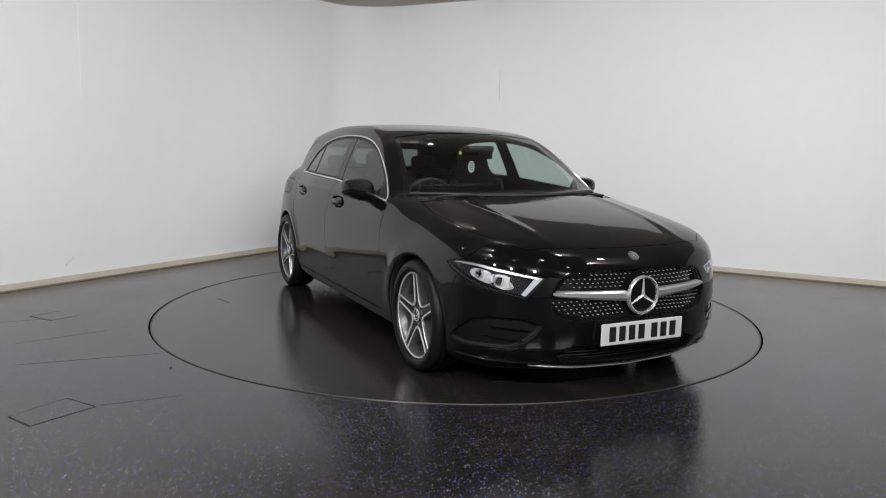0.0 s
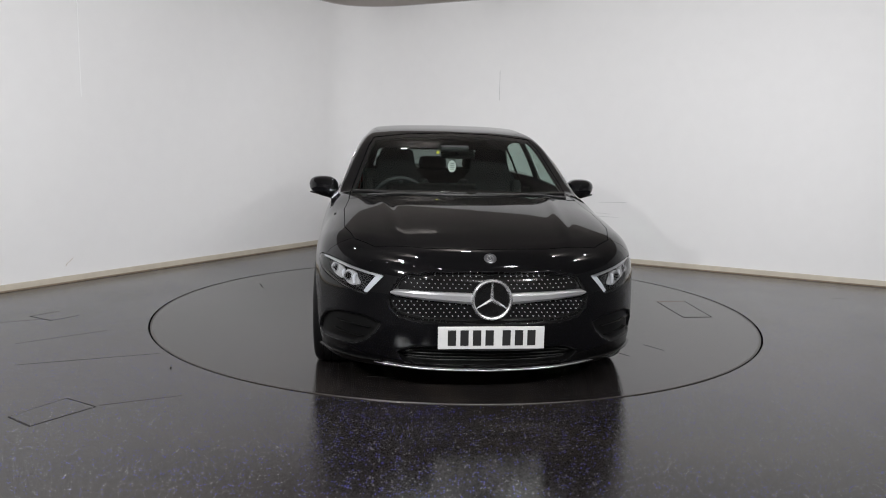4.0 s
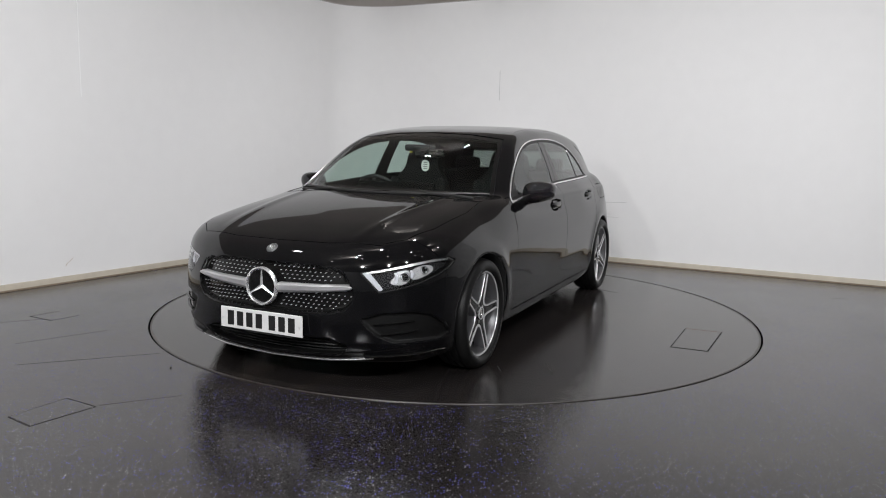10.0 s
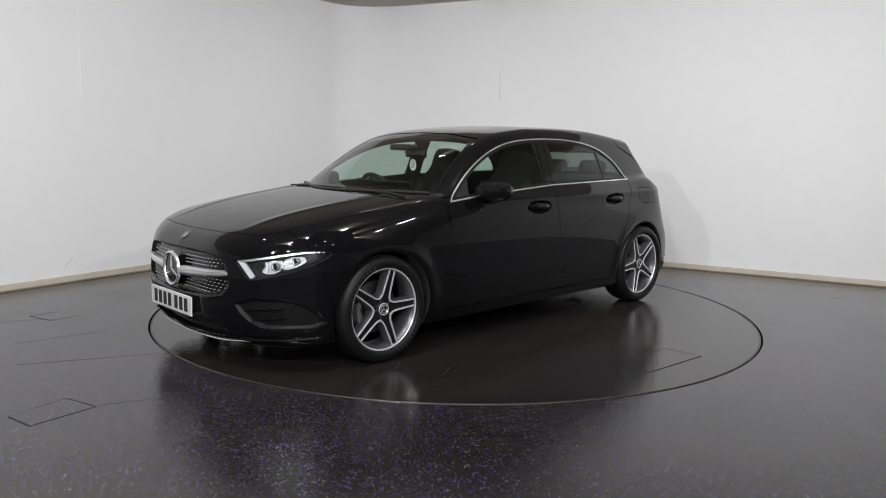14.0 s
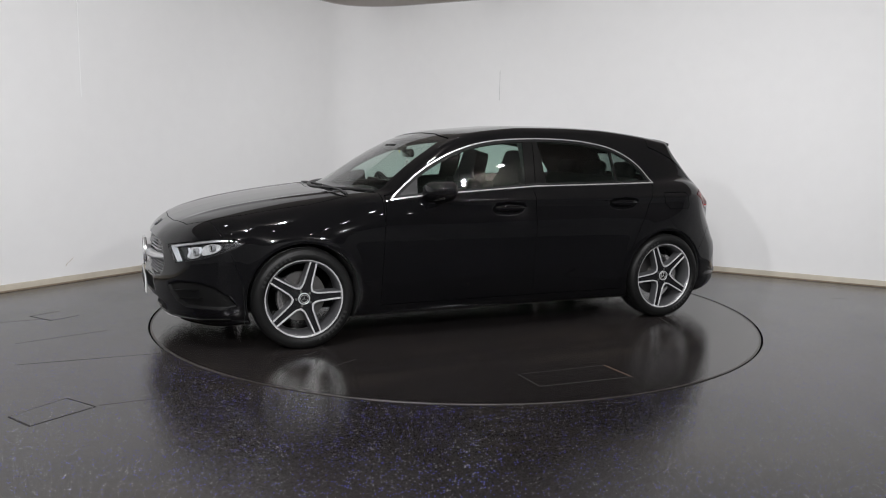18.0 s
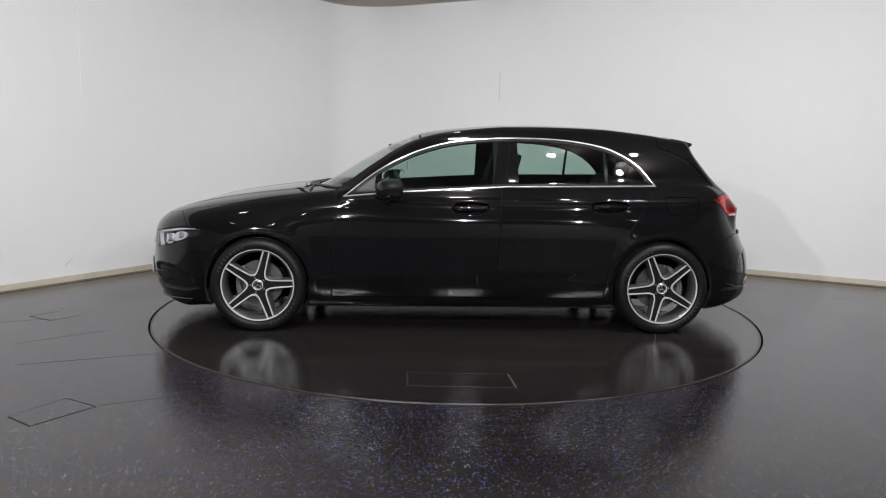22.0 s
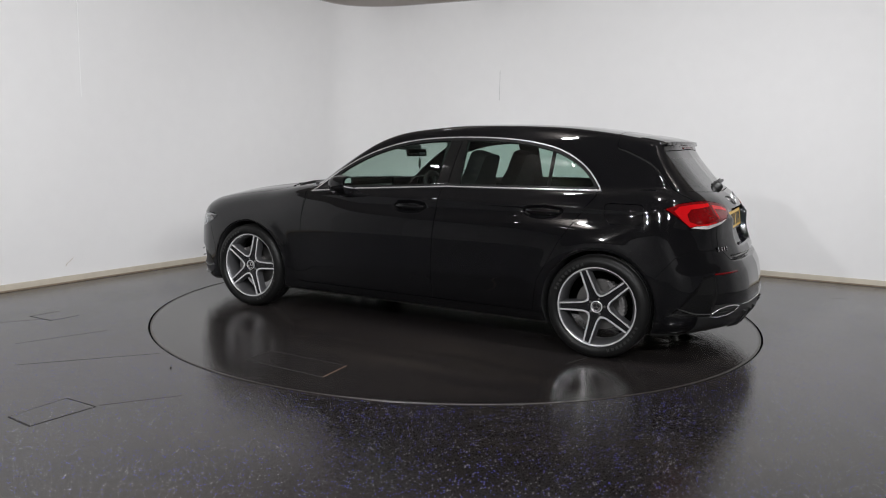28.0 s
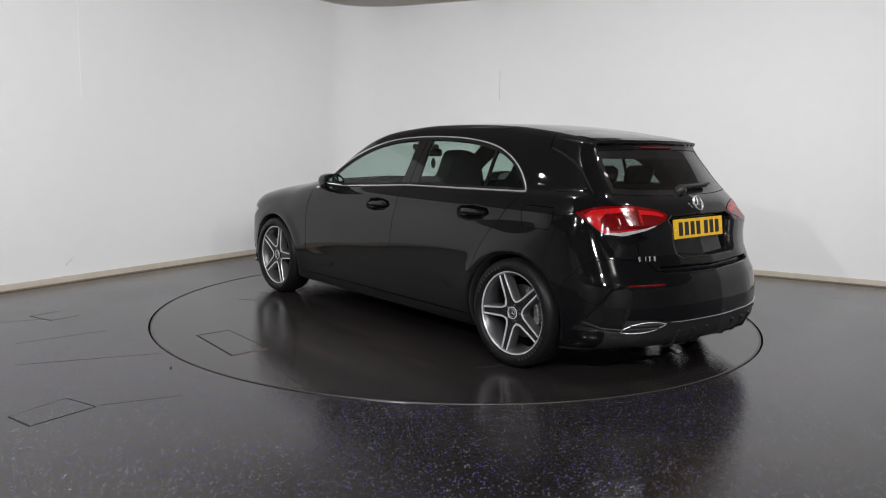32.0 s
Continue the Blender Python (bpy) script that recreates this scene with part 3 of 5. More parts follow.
WINDOWS = WINDOWS[1:4] + smooth_line(WINDOWS[4:] + WINDOWS[:1], 3)
HEADLAMP = [(-.02, .632), (.065, .53), (.11, .536), (.28, .572), (.40, .61), (.48, .645), (.515, .672), (.46, .69), (.36, .692), (.25, .678), (.13, .658)]
TAIL_LAMP = [(-.01, .918), (.076, .948), (.18, .958), (.283, .962), (.447, .94), (.53, .912), (.519, .884), (.365, .83), (.227, .802), (.13, .806), (.064, .858)]
TAIL_STRIP = [(.125, .806), (.16, .796), (.227, .794), (.33, .812), (.44, .848), (.43, .856), (.325, .838), (.22, .824), (.15, .818)]
FRONT_DOOR = [(.876, .245), (.855, .708), (.825, .935), (-.255, 1.02), (-.255, .933), (-.228, .463), (-.24, .245)]
REAR_DOOR = [(-.24, .245), (-.228, .463), (-.255, .933), (-.255, 1.02), (-1.305, 1.02), (-1.30, .975), (-1.265, .923), (-1.122, .706), (-1.054, .574), (-.985, .45), (-.955, .245)]
FUEL_FLAP = [(-1.37, .925), (-1.375, .86), (-1.41, .815), (-1.585, .815), (-1.60, .84), (-1.60, .92), (-1.58, .935), (-1.39, .935)]
BONNET = [(1.15, -.1), (1.15, 0), (1.10, .4), (.985, .70), (1.3, .735), (1.7, .72), (1.9, .665), (2.01, .56), (2.07, .3), (2.083, 0), (2.083, -.1)]
GATE = [(-.1, .603), (.48, .615), (.56, .70), (.57, .90), (.655, 1.0), (.60, 1.24), (.57, 1.36), (-.1, 1.45)]
GAP = 0.002


def cols(m):
    return m[0][:, 0], m[0][:, 1], m[0][:, 2]


def take(m, s, gap=GAP):
    """The piece inside s and the rest, with a shut line between."""
    return clip(m, s + gap), clip(m, -s + gap)


def lamp_axis(m, sign, front):
    """Length along a corner lamp, from its inner end (front) or outer end (rear)."""
    x, y, z = cols(m)
    return (x - 2.095) * -.759 + (sign * y - .515) * .652 if front else (x + 1.74) * -.496 + (sign * y - .82) * -.868 - .03


def step_in(mesh, depth):
    """A copy of a skin piece moved inwards."""
    V, F = mesh
    return np.concatenate([V[:, :3] - depth * V[:, 3:], V[:, 3:]], 1), F


def head_lamp(piece, sign):
    u, z = lamp_axis(piece, sign, True), piece[0][:, 2]
    d = polygon(u, z, HEADLAMP)
    inner_edge = polygon(u, z, [(-.02, .632), (.065, .53), (.10, .53), (.022, .636)])
    top_edge = polygon(u, z, [(-.02, .632), (.022, .622), (.13, .642), (.25, .660), (.36, .675), (.46, .678), (.53, .672), (.46, .70), (.36, .70), (.25, .69), (.13, .67)])
    bucket = sheet("headlight", step_in(clip(piece, d + 0.004), 0.050), LAMP_BOWL, CAR, "clear-lensed headlight with twin projectors and a white light strip", 0.0, 0.004)
    sheet("lens_cover", clip(piece, d + 0.001), LAMP_GLASS, bucket, "clear plastic headlight cover", 0.0, 0.0)
    sheet("light_strip", step_in(clip(piece, np.maximum(inner_edge, d + 0.006)), 0.016), LAMP_WHITE, bucket, "frosted white running light strip", 0.0, 0.02)
    sheet("light_strip", step_in(clip(piece, np.maximum(top_edge, d + 0.005)), 0.014), SILVER, bucket, "thin silver upper light strip", 0.0, 0.02)
    # two rounded reflector bowls, each with a dark lens in a bright ring, and the flutes between them
    for line, depth in ((rounded([(.128, .575), (.175, .563), (.225, .578), (.243, .612), (.222, .640), (.165, .632), (.150, .606)]), .034),
                        (rounded([(.255, .588), (.318, .600), (.372, .626), (.368, .655), (.312, .660), (.262, .645), (.248, .616)]), .032)):
        sheet("reflector", step_in(clip(piece, np.maximum(polygon(u, z, line), d + 0.008)), depth), LAMP_CHROME, bucket, "bright faceted reflector bowl", 0.0, 0.012)
    for uu, zz, r in ((.205, .606, .021), (.318, .632, .019)):
        near = np.argmin((u - uu) ** 2 + (z - zz) ** 2)
        p, n = Vector(piece[0][near, :3]), Vector(piece[0][near, 3:])
        aim = Matrix.Translation(p - n * .031) @ (n * .4 + Vector((.6, 0, 0))).to_track_quat("Z", "Y").to_matrix().to_4x4()
        bm = bmesh.new()
        lathe(bm, [(r * .84, .002), (r * .92, .010), (r, .012), (r * 1.1, .006), (r * 1.15, -.012)], 28)
        ring = part("projector", bm, LAMP_BULB, bucket, "bright ring of a projector lens", True)
        ring.matrix_basis = aim
        bm = bmesh.new()
        lathe(bm, [(0, .010), (r * .45, .008), (r * .86, .001), (r * .86, -.010)], 24)
        part("projector", bm, GLOSS, bucket, "dark projector lens", True).matrix_basis = aim
    for k in range(3):
        uu = .150 + .085 * k
        flute = polygon(u, z, [(uu, .572 + .022 * k), (uu + .012, .574 + .022 * k), (uu + .020, .606 + .016 * k), (uu + .008, .630 + .010 * k), (uu - .002, .628 + .010 * k), (uu + .006, .604 + .016 * k)])
        sheet("flute", step_in(clip(piece, np.maximum(flute, d + 0.008)), 0.022), LAMP_WHITE, bucket, "clear upright flute before the reflector", 0.0, 0.008)


def tail_lamp(piece, sign):
    u, z = lamp_axis(piece, sign, False), piece[0][:, 2]
    strip = polygon(u, z, TAIL_STRIP)
    red, white = clip(piece, -strip + 0.001), clip(piece, strip + 0.001)
    ur = lamp_axis(red, sign, False)
    body = sheet("tail_light", step_in(piece, 0.03), RED_DEEP, CAR, "wide red tail light with a clear lower strip", 0.0, 0.0)
    outer = sheet("red_lens", clip(red, ur - 0.322 + 0.002), RED_LENS, body, "glossy red outer lens", 0.002, 0.02)
    inner = sheet("red_lens", clip(red, 0.322 + 0.002 - ur), RED_LENS, body, "glossy red inner lens on the tailgate", 0.002, 0.02)
    sheet("clear_strip", white, LAMP_FROST, body, "ribbed clear reversing light strip", 0.002, 0.02)
    glow = polygon(ur, red[0][:, 2], [(.035, .905), (.075, .932), (.18, .943), (.305, .946), (.31, .930), (.15, .915), (.115, .885), (.125, .845), (.17, .828), (.30, .845), (.305, .832), (.20, .812), (.12, .815), (.075, .855)])
    sheet("light_guide", clip(red, glow), RED_GUIDE, body, "brighter red light guide", 0.003, 0.004)
    glow = polygon(ur, red[0][:, 2], [(.335, .935), (.45, .922), (.50, .905), (.49, .895), (.43, .905), (.345, .912), (.345, .86), (.335, .85)])
    sheet("light_guide", clip(red, glow), RED_GUIDE, body, "brighter red light guide", 0.003, 0.004)


def build_skin():
    rest = SKIN
    shell = SKIN
    for sign in (1, -1):
        x, y, z = cols(rest)
        s = np.maximum(polygon(x, z, WINDOWS), np.maximum(0.45 - sign * y, 0.86 - z))
        dlo, rest = take(rest, s, 0.0005)
        x, y, z = cols(dlo)
        trim, inner = take(dlo, -polygon(x, z, WINDOWS) - 0.0085, 0)
        sheet("window_trim", trim, CHROME, CAR, "bright chrome strip round the side windows", 0.005)
        x, y, z = cols(inner)
        seal, inner = take(inner, -polygon(x, z, WINDOWS) - 0.024, 0)
        sheet("window_seal", seal, RUBBER, CAR, "black rubber window seal", 0.001)
        x, y, z = cols(inner)
        slant = -0.13 * (z - 1.0)
        front, inner = take(inner, -0.205 + slant - x, 0)
        x, y, z = cols(inner)
        slant = -0.13 * (z - 1.0)
        pillar, inner = take(inner, -0.375 + slant * -0.3 - x, 0)
        x, y, z = cols(inner)
        behind, inner = take(inner, -0.972 - x, 0)
        x, y, z = cols(inner)
        bar, quarter = take(inner, -0.992 - x, 0)
        x, y, z = cols(front)
        sail, front = take(front, 0.60 - 0.10 * (z - .95) - x, 0)
        sheet("front_window", front, SIDE_GLASS, CAR, "tinted front door glass", -0.002, 0.0)
        sheet("mirror_base", sail, SATIN, CAR, "black triangular mirror base", 0.0)
        x, y, z = cols(pillar)
        ahead, astern = take(pillar, -(x + 0.285 + 0.13 * (z - 1.0)), 0.0025)
        for piece in (ahead, astern):
            sheet("pillar_cover", piece, GLOSS, CAR, "gloss black door pillar cover", 0.0)
        sheet("rear_door_window", behind, SIDE_GLASS, CAR, "tinted rear door glass", -0.002, 0.0)
        sheet("window_divider", bar, GLOSS, CAR, "black bar before the quarter window", 0.001)
        sheet("quarter_window", quarter, SIDE_GLASS, CAR, "small tinted quarter window", -0.002, 0.0)
    x, y, z = cols(rest)
    screen_line = [(-.715, .925), (-.5, .945), (0, .962), (.5, .945), (.715, .925), (.69, 1.0), (.595, 1.24), (.555, 1.305), (.3, 1.335), (0, 1.345), (-.3, 1.335), (-.555, 1.305), (-.595, 1.24), (-.69, 1.0)]
    s = np.maximum(polygon(y, z, screen_line), 0.10 - x)
    screen, rest = take(rest, s)
    d = polygon(screen[0][:, 1], screen[0][:, 2], screen_line)
    band, clear = take(screen, -d - 0.022, 0)
    pane = sheet("windscreen", clear, SCREEN_GLASS, CAR, "raked laminated windscreen", -0.002, 0.0)
    sheet("windscreen_band", band, GLOSS, pane, "black printed windscreen border", -0.002, 0.004)
    x, y, z = cols(rest)
    back_line = [(-.585, 1.015), (-.3, 1.004), (0, 1.0), (.3, 1.004), (.585, 1.015), (.535, 1.20), (.50, 1.25), (0, 1.26), (-.50, 1.25), (-.535, 1.20)]
    s = np.maximum(polygon(y, z, back_line), x + 1.55)
    glass, rest = take(rest, s)
    d = polygon(glass[0][:, 1], glass[0][:, 2], back_line)
    # the border reaches down to z 1.205, painting in the shade under the spoiler
    band, clear = take(glass, np.minimum(-d - 0.03, 1.205 - glass[0][:, 2]), 0)
    pane = sheet("rear_window", clear, REAR_GLASS, CAR, "dark heated rear window", -0.002, 0.0)
    sheet("rear_window_band", band, GLOSS, pane, "black printed rear window border, its top deepened for the spoiler's shade", -0.002, 0.004)
    x, y, z = cols(shell)
    holes = np.minimum(np.maximum(np.minimum(polygon(x, z, WINDOWS) + 0.027, 9), np.maximum(0.45 - np.abs(y), 0.86 - z)),
                       np.minimum(np.maximum(polygon(y, z, screen_line) + .022, 0.10 - x), np.maximum(polygon(y, z, back_line) + .03, x + 1.55)))
    pillar_keep = np.minimum(np.abs(x + 0.29) - 0.085, np.abs(x + 0.982) - 0.01)
    holes = np.maximum(holes, -pillar_keep)
    for sign in (1, -1):
        for front in (True, False):
            lamp_line = polygon(lamp_axis(shell, sign, front), z, HEADLAMP if front else TAIL_LAMP)
            holes = np.minimum(holes, np.maximum(lamp_line + 0.003, np.maximum((1.5 - x) if front else (1.5 + x), 0.2 - sign * y)))
    sheet("body_frame", step_in(clip(shell, -holes), 0.013), DARK, CAR, "dark inner body frame behind the panels", 0.0, 0.0)
    for sign in (1, -1):
        x, y, z = cols(rest)
        s = np.maximum(polygon(lamp_axis(rest, sign, True), z, HEADLAMP), np.maximum(1.5 - x, 0.2 - sign * y))
        piece, rest = take(rest, s)
        head_lamp(piece, sign)
        x, y, z = cols(rest)
        s = np.maximum(polygon(lamp_axis(rest, sign, False), z, TAIL_LAMP), np.maximum(1.5 + x, 0.2 - sign * y))
        piece, rest = take(rest, s)
        tail_lamp(piece, sign)
    x, y, z = cols(rest)
    grille, rest = take(rest, np.maximum(polygon(np.abs(y), z, GRILLE) - 0.003, 1.6 - x), 0)
    panel = sheet("grille", grille, GLOSS, CAR, "black diamond grille with chrome studs and a silver bar", 0.0, 0.0)
    x, y, z = cols(rest)
    mouth, rest = take(rest, np.maximum(polygon(np.abs(y), z, INTAKE) - 0.002, 1.6 - x), 0)
    sheet("lower_intake", mouth, INTAKE_BLACK, CAR, "dark lower bumper intake", 0.0, 0.0)
    for sign in (1, -1):
        x, y, z = cols(rest)
        piece, rest = take(rest, np.maximum(np.maximum(polygon(np.abs(y), z, CORNER_INTAKE) - 0.002, 1.6 - x), 0.1 - sign * y), 0)
        sheet("corner_intake", piece, INTAKE_BLACK, CAR, "black corner air intake with blades", 0.0, 0.0)
        x, y, z = cols(rest)
        piece, rest = take(rest, np.maximum(np.maximum(polygon(np.abs(y), z, REAR_VENT) - 0.002, 1.6 + x), 0.1 - sign * y), 0)
        sheet("rear_vent", piece, GLOSS, CAR, "black rear bumper corner vent", 0.0, 0.0)
        for w in (AXLE, -AXLE):
            x, y, z = cols(rest)
            piece, rest = take(rest, np.maximum(np.hypot(x - w, z - HUB_Z) - 0.3455, 0.3 - sign * y), 0)
            sheet("arch_liner", piece, DARK, CAR, "black wheel arch liner", 0.0, 0.0)
    x, y, z = cols(rest)
    under, rest = take(rest, z - 0.185 + 0.03 * ramp(x, 1.6, 1.9) - 0.02 * ramp(x, -1.6, -2.0), 0)
    sheet("underbody", under, DARK, CAR, "dark underbody tray", 0.0, 0.0)
    x, y, z = cols(rest)
    diffuser, rest = take(rest, np.maximum(np.maximum(z - 0.335 - 0.03 * ramp(np.abs(y), .3, .6), np.abs(y) - 0.76), x + 1.8), 0.001)
    sheet("diffuser", diffuser, SATIN, CAR, "satin black rear diffuser", 0.0)
    x, y, z = cols(rest)
    piece, rest = take(rest, np.maximum(np.maximum(polygon(x, np.abs(y), BONNET), 0.6 - z), 0.9 - x))
    sheet("bonnet", piece, PAINT, CAR, "long glossy black bonnet with two soft ridges")
    x, y, z = cols(rest)
    piece, rest = take(rest, np.maximum(np.maximum(polygon(np.abs(y), z, GATE), x + 1.335 + 0.10 * y * y), 0.5 - z))
    sheet("tailgate", piece, PAINT, CAR, "glossy black tailgate with roof spoiler")
    for sign in (1, -1):
        for name, line, text in (("fuel_flap", FUEL_FLAP, "flush black fuel flap"), ("front_door", FRONT_DOOR, "glossy black front door"), ("rear_door", REAR_DOOR, "glossy black rear door")):
            x, y, z = cols(rest)
            piece, rest = take(rest, np.maximum(polygon(x, z, line), 0.4 - sign * y))
            sheet(name, piece, PAINT, CAR, text)
        x, y, z = cols(rest)
        piece, rest = take(rest, np.maximum(np.maximum(z - 0.243, np.abs(x) - 1.03), 0.4 - sign * y), 0.001)
        sheet("side_skirt", piece, PAINT, CAR, "black side skirt with a sharp lower edge", 0.004)
        x, y, z = cols(rest)
        seam = np.interp(z, [0.1, .44, .60, .70, .8], [1.715, 1.73, 1.79, 1.83, 1.9])
        piece, rest = take(rest, np.maximum(np.maximum(np.maximum(x - seam, 0.85 - x), 0.2 - sign * y), z - 1.0))
        sheet("front_wing", piece, PAINT, CAR, "glossy black front wing")
    x, y, z = cols(rest)
    piece, rest = take(rest, np.maximum(1.6 - x, z - 0.85))
    sheet("front_bumper", piece, PAINT, CAR, "sculpted glossy black front bumper")
    x, y, z = cols(rest)
    edge = np.interp(x, [-2.2, -1.9, -1.80, -1.70, -1.6], [.66, .68, .645, .52, .40])
    piece, rest = take(rest, np.maximum(z - edge, x + 1.55))
    sheet("rear_bumper", piece, PAINT, CAR, "sculpted glossy black rear bumper")
    x, y, z = cols(rest)
    piece, rest = take(rest, np.maximum(np.maximum(np.abs(y) - 0.54 + 0.10 * ramp(x, .0, .35), 1.2 - z), -2 - x), 0.001)
    sheet("roof", piece, PAINT, CAR, "glossy black roof panel")
    for sign in (1, -1):
        piece = clip(rest, -sign * rest[0][:, 1])
        sheet("body_side", piece, PAINT, CAR, "glossy black body side with roof rail and rear quarter")
    return panel


GRILLE_PANEL = build_skin()


# ---------------------------------------------------------------- fittings on the skin
def settle(points, lift=0.0, rounds=8, axis=None):
    """Points drawn onto the skin (along one axis, if given) and lifted off it."""
    p = np.array(points, float).reshape(-1, 3)
    for _ in range(rounds):
        g = gradient(skin, p)
        if axis is None:
            p = p - np.clip(skin(*p.T)[:, None] * g / np.maximum((g * g).sum(1), 0.05)[:, None], -.05, .05)
        else:
            slope = g[:, axis]
            p[:, axis] -= np.clip(skin(*p.T) / np.where(np.abs(slope) < .2, .2 * np.sign(slope + 1e-9), slope), -.05, .05)
    g = gradient(skin, p)
    return p + lift * g / np.maximum(np.linalg.norm(g, axis=1), 1e-6)[:, None]


def bar_on_skin(name, points, radius, mat, parent, label="", lift=0.0, flat=1.0, axis=None, closed=False):
    bm = bmesh.new()
    tube(bm, [tuple(p) for p in settle(points, lift, axis=axis)], radius, 8, flat, closed)
    return part(name, bm, mat, parent, label, True, 60)


def star_emblem(name, parent, place, size, backing, label):
    """A ring with three slim tapering arms on a dark disc, facing +z before it is placed."""
    bm = bmesh.new()
    lathe(bm, [(.86 * size, -.004), (.90 * size, .10 * size), (.96 * size, .13 * size), (1.03 * size, .08 * size), (1.06 * size, -.004)], 48)
    for k in range(3):
        a = radians(90 + 120 * k)
        d, n = Vector((math.cos(a), math.sin(a), 0)), Vector((-math.sin(a), math.cos(a), 0))
        base = [bm.verts.new(v) for v in (d * -.16 * size + n * 0, n * .12 * size + d * .04 * size, d * .92 * size + n * .03 * size, d * .92 * size - n * .03 * size, n * -.12 * size + d * .04 * size)]
        tip = bm.verts.new(d * .05 * size + Vector((0, 0, .13 * size)))
        end = bm.verts.new(d * .92 * size + Vector((0, 0, .05 * size)))
        for f in ((base[1], base[2], end, tip), (end, base[3], base[4], tip), (base[4], base[0], tip), (base[0], base[1], tip), (base[2], base[3], end)):
            bm.faces.new(f)
    bmesh.ops.recalc_face_normals(bm, faces=bm.faces)
    ob = part(name, bm, CHROME, parent, label, True, 25)
    ob.matrix_basis = place
    if backing:
        bm = bmesh.new()
        lathe(bm, [(0, .02 * size), (.9 * size, .0), (.9 * size, -.01), (0, -.01)], 40)
        part("emblem_back", bm, GLOSS, parent, "dark gloss disc behind the ring", True).matrix_basis = place
    return ob


FACING_FRONT = Euler((radians(90), 0, radians(90))).to_matrix().to_4x4()
FACING_REAR = Euler((radians(90), 0, radians(-90))).to_matrix().to_4x4()


def front_end():
    star_emblem("emblem", GRILLE_PANEL, Matrix.Translation((2.232, 0, .531)) @ FACING_FRONT, 0.096, True, "large chrome ring with three arms")
    # the bar on both sides of the ring
    for sign in (1, -1):
        bm = bmesh.new()
        rings = []
        for k in range(15):
            a = 0.095 + (0.487 - 0.095) * k / 14
            z = 0.531 + 0.020 * (k / 14)
            h = 0.026 - 0.011 * (k / 14) if k < 14 else 0.006
            x = float(nose_x(z) - nose_drop(a))
            rings.append([bm.verts.new((x + dx, sign * a, z + dz)) for dx, dz in ((-.03, h), (-.004, h), (.006, h * .55), (.006, -h * .45), (-.006, -h), (-.03, -h))])
        for p, q in zip(rings, rings[1:]):
            for k in range(6):
                bm.faces.new((p[k], p[(k + 1) % 6], q[(k + 1) % 6], q[k]))
        bm.faces.new(rings[0])
        bm.faces.new(rings[-1])
        bmesh.ops.recalc_face_normals(bm, faces=bm.faces)
        part("grille_bar", bm, SILVER, GRILLE_PANEL, "satin silver grille bar", True, 40)
    # studs in staggered rows, smaller towards the edges
    spots = []
    for row in range(13):
        z = 0.426 + 0.0190 * row
        for k in range(-20, 21):
            y = (k + 0.5 * (row % 2)) * 0.0285
            spots.append((y, z - 0.02 * (y / .5) ** 2 * (1 if z < .53 else -.2)))
    spots = np.array(spots)
    inside = polygon(np.abs(spots[:, 0]), spots[:, 1], GRILLE) < -0.014
    clear = (np.hypot(spots[:, 0], spots[:, 1] - .531) > .112) & (np.abs(spots[:, 1] - .531 - .05 * np.abs(spots[:, 0])) > .030)
    spots = spots[inside & clear]
    base = settle(np.stack([np.full(len(spots), 2.19), spots[:, 0], spots[:, 1]], 1), axis=0)
    bm = bmesh.new()
    for p in base:
        ring = [bm.verts.new((p[0] - .004, p[1] + dy, p[2] + dz)) for dy, dz in ((.0038, 0), (0, .0032), (-.0038, 0), (0, -.0032))]
        crown = [bm.verts.new((p[0] + .010, p[1] + dy * .75, p[2] + dz * .75)) for dy, dz in ((.0038, 0), (0, .0032), (-.0038, 0), (0, -.0032))]
        bm.faces.new(crown)
        for k in range(4):
            bm.faces.new((ring[k], ring[(k + 1) % 4], crown[(k + 1) % 4], crown[k]))
    bmesh.ops.recalc_face_normals(bm, faces=bm.faces)
    tagged(part("grille_studs", bm, STUD, GRILLE_PANEL, "rows of tiny chrome studs"), kind="stuff")
    # badge on the nose
    place = settle([(2.15, 0, .727)], 0.001)
    n = gradient(skin, place)[0]
    turn = Vector(n).to_track_quat("Z", "Y").to_matrix().to_4x4()
    bm = bmesh.new()
    lathe(bm, [(.031, -.003), (.031, .002), (.028, .004), (.021, .003), (.019, .001), (0, .001)], 32)
    badge = part("badge", bm, ALLOY_GREY, CAR, "small round silver badge on the nose", True)
    badge.matrix_basis = Matrix.Translation(place[0]) @ turn
    star_emblem("badge_star", badge, pose(0, 0, .002, 0, 0, 90), 0.016, False, "")
    # silver edge along the lower lip, and the black splitter ends
    line = [(2.2, y, .152 + .028 * (y / .53) ** 2) for y in np.linspace(-.56, .56, 27)]
    bar_on_skin("lip_trim", line, .0055, CHROME, CAR, "bright silver strip along the front lip", .004, axis=0)
    for sign in (1, -1):
        path = [(2.12, sign * .54, .178), (2.06, sign * .64, .182), (1.98, sign * .74, .190), (1.90, sign * .81, .197), (1.80, sign * .862, .203)]
        bar_on_skin("splitter", path, .013, GLOSS, CAR, "gloss black splitter end", .008, 0.6)
        for z0, z1, a0, a1 in ((.370, .380, .575, .785), (.315, .323, .615, .805)):
            path = [(2.1 - .5 * max(a - .52, 0.0) ** 1.3, sign * a, z0 + (z1 - z0) * (a - a0) / (a1 - a0)) for a in np.linspace(a0, a1, 9)]
            bar_on_skin("intake_blade", path, .010, GLOSS, CAR, "gloss black intake blade", .017, 0.30)
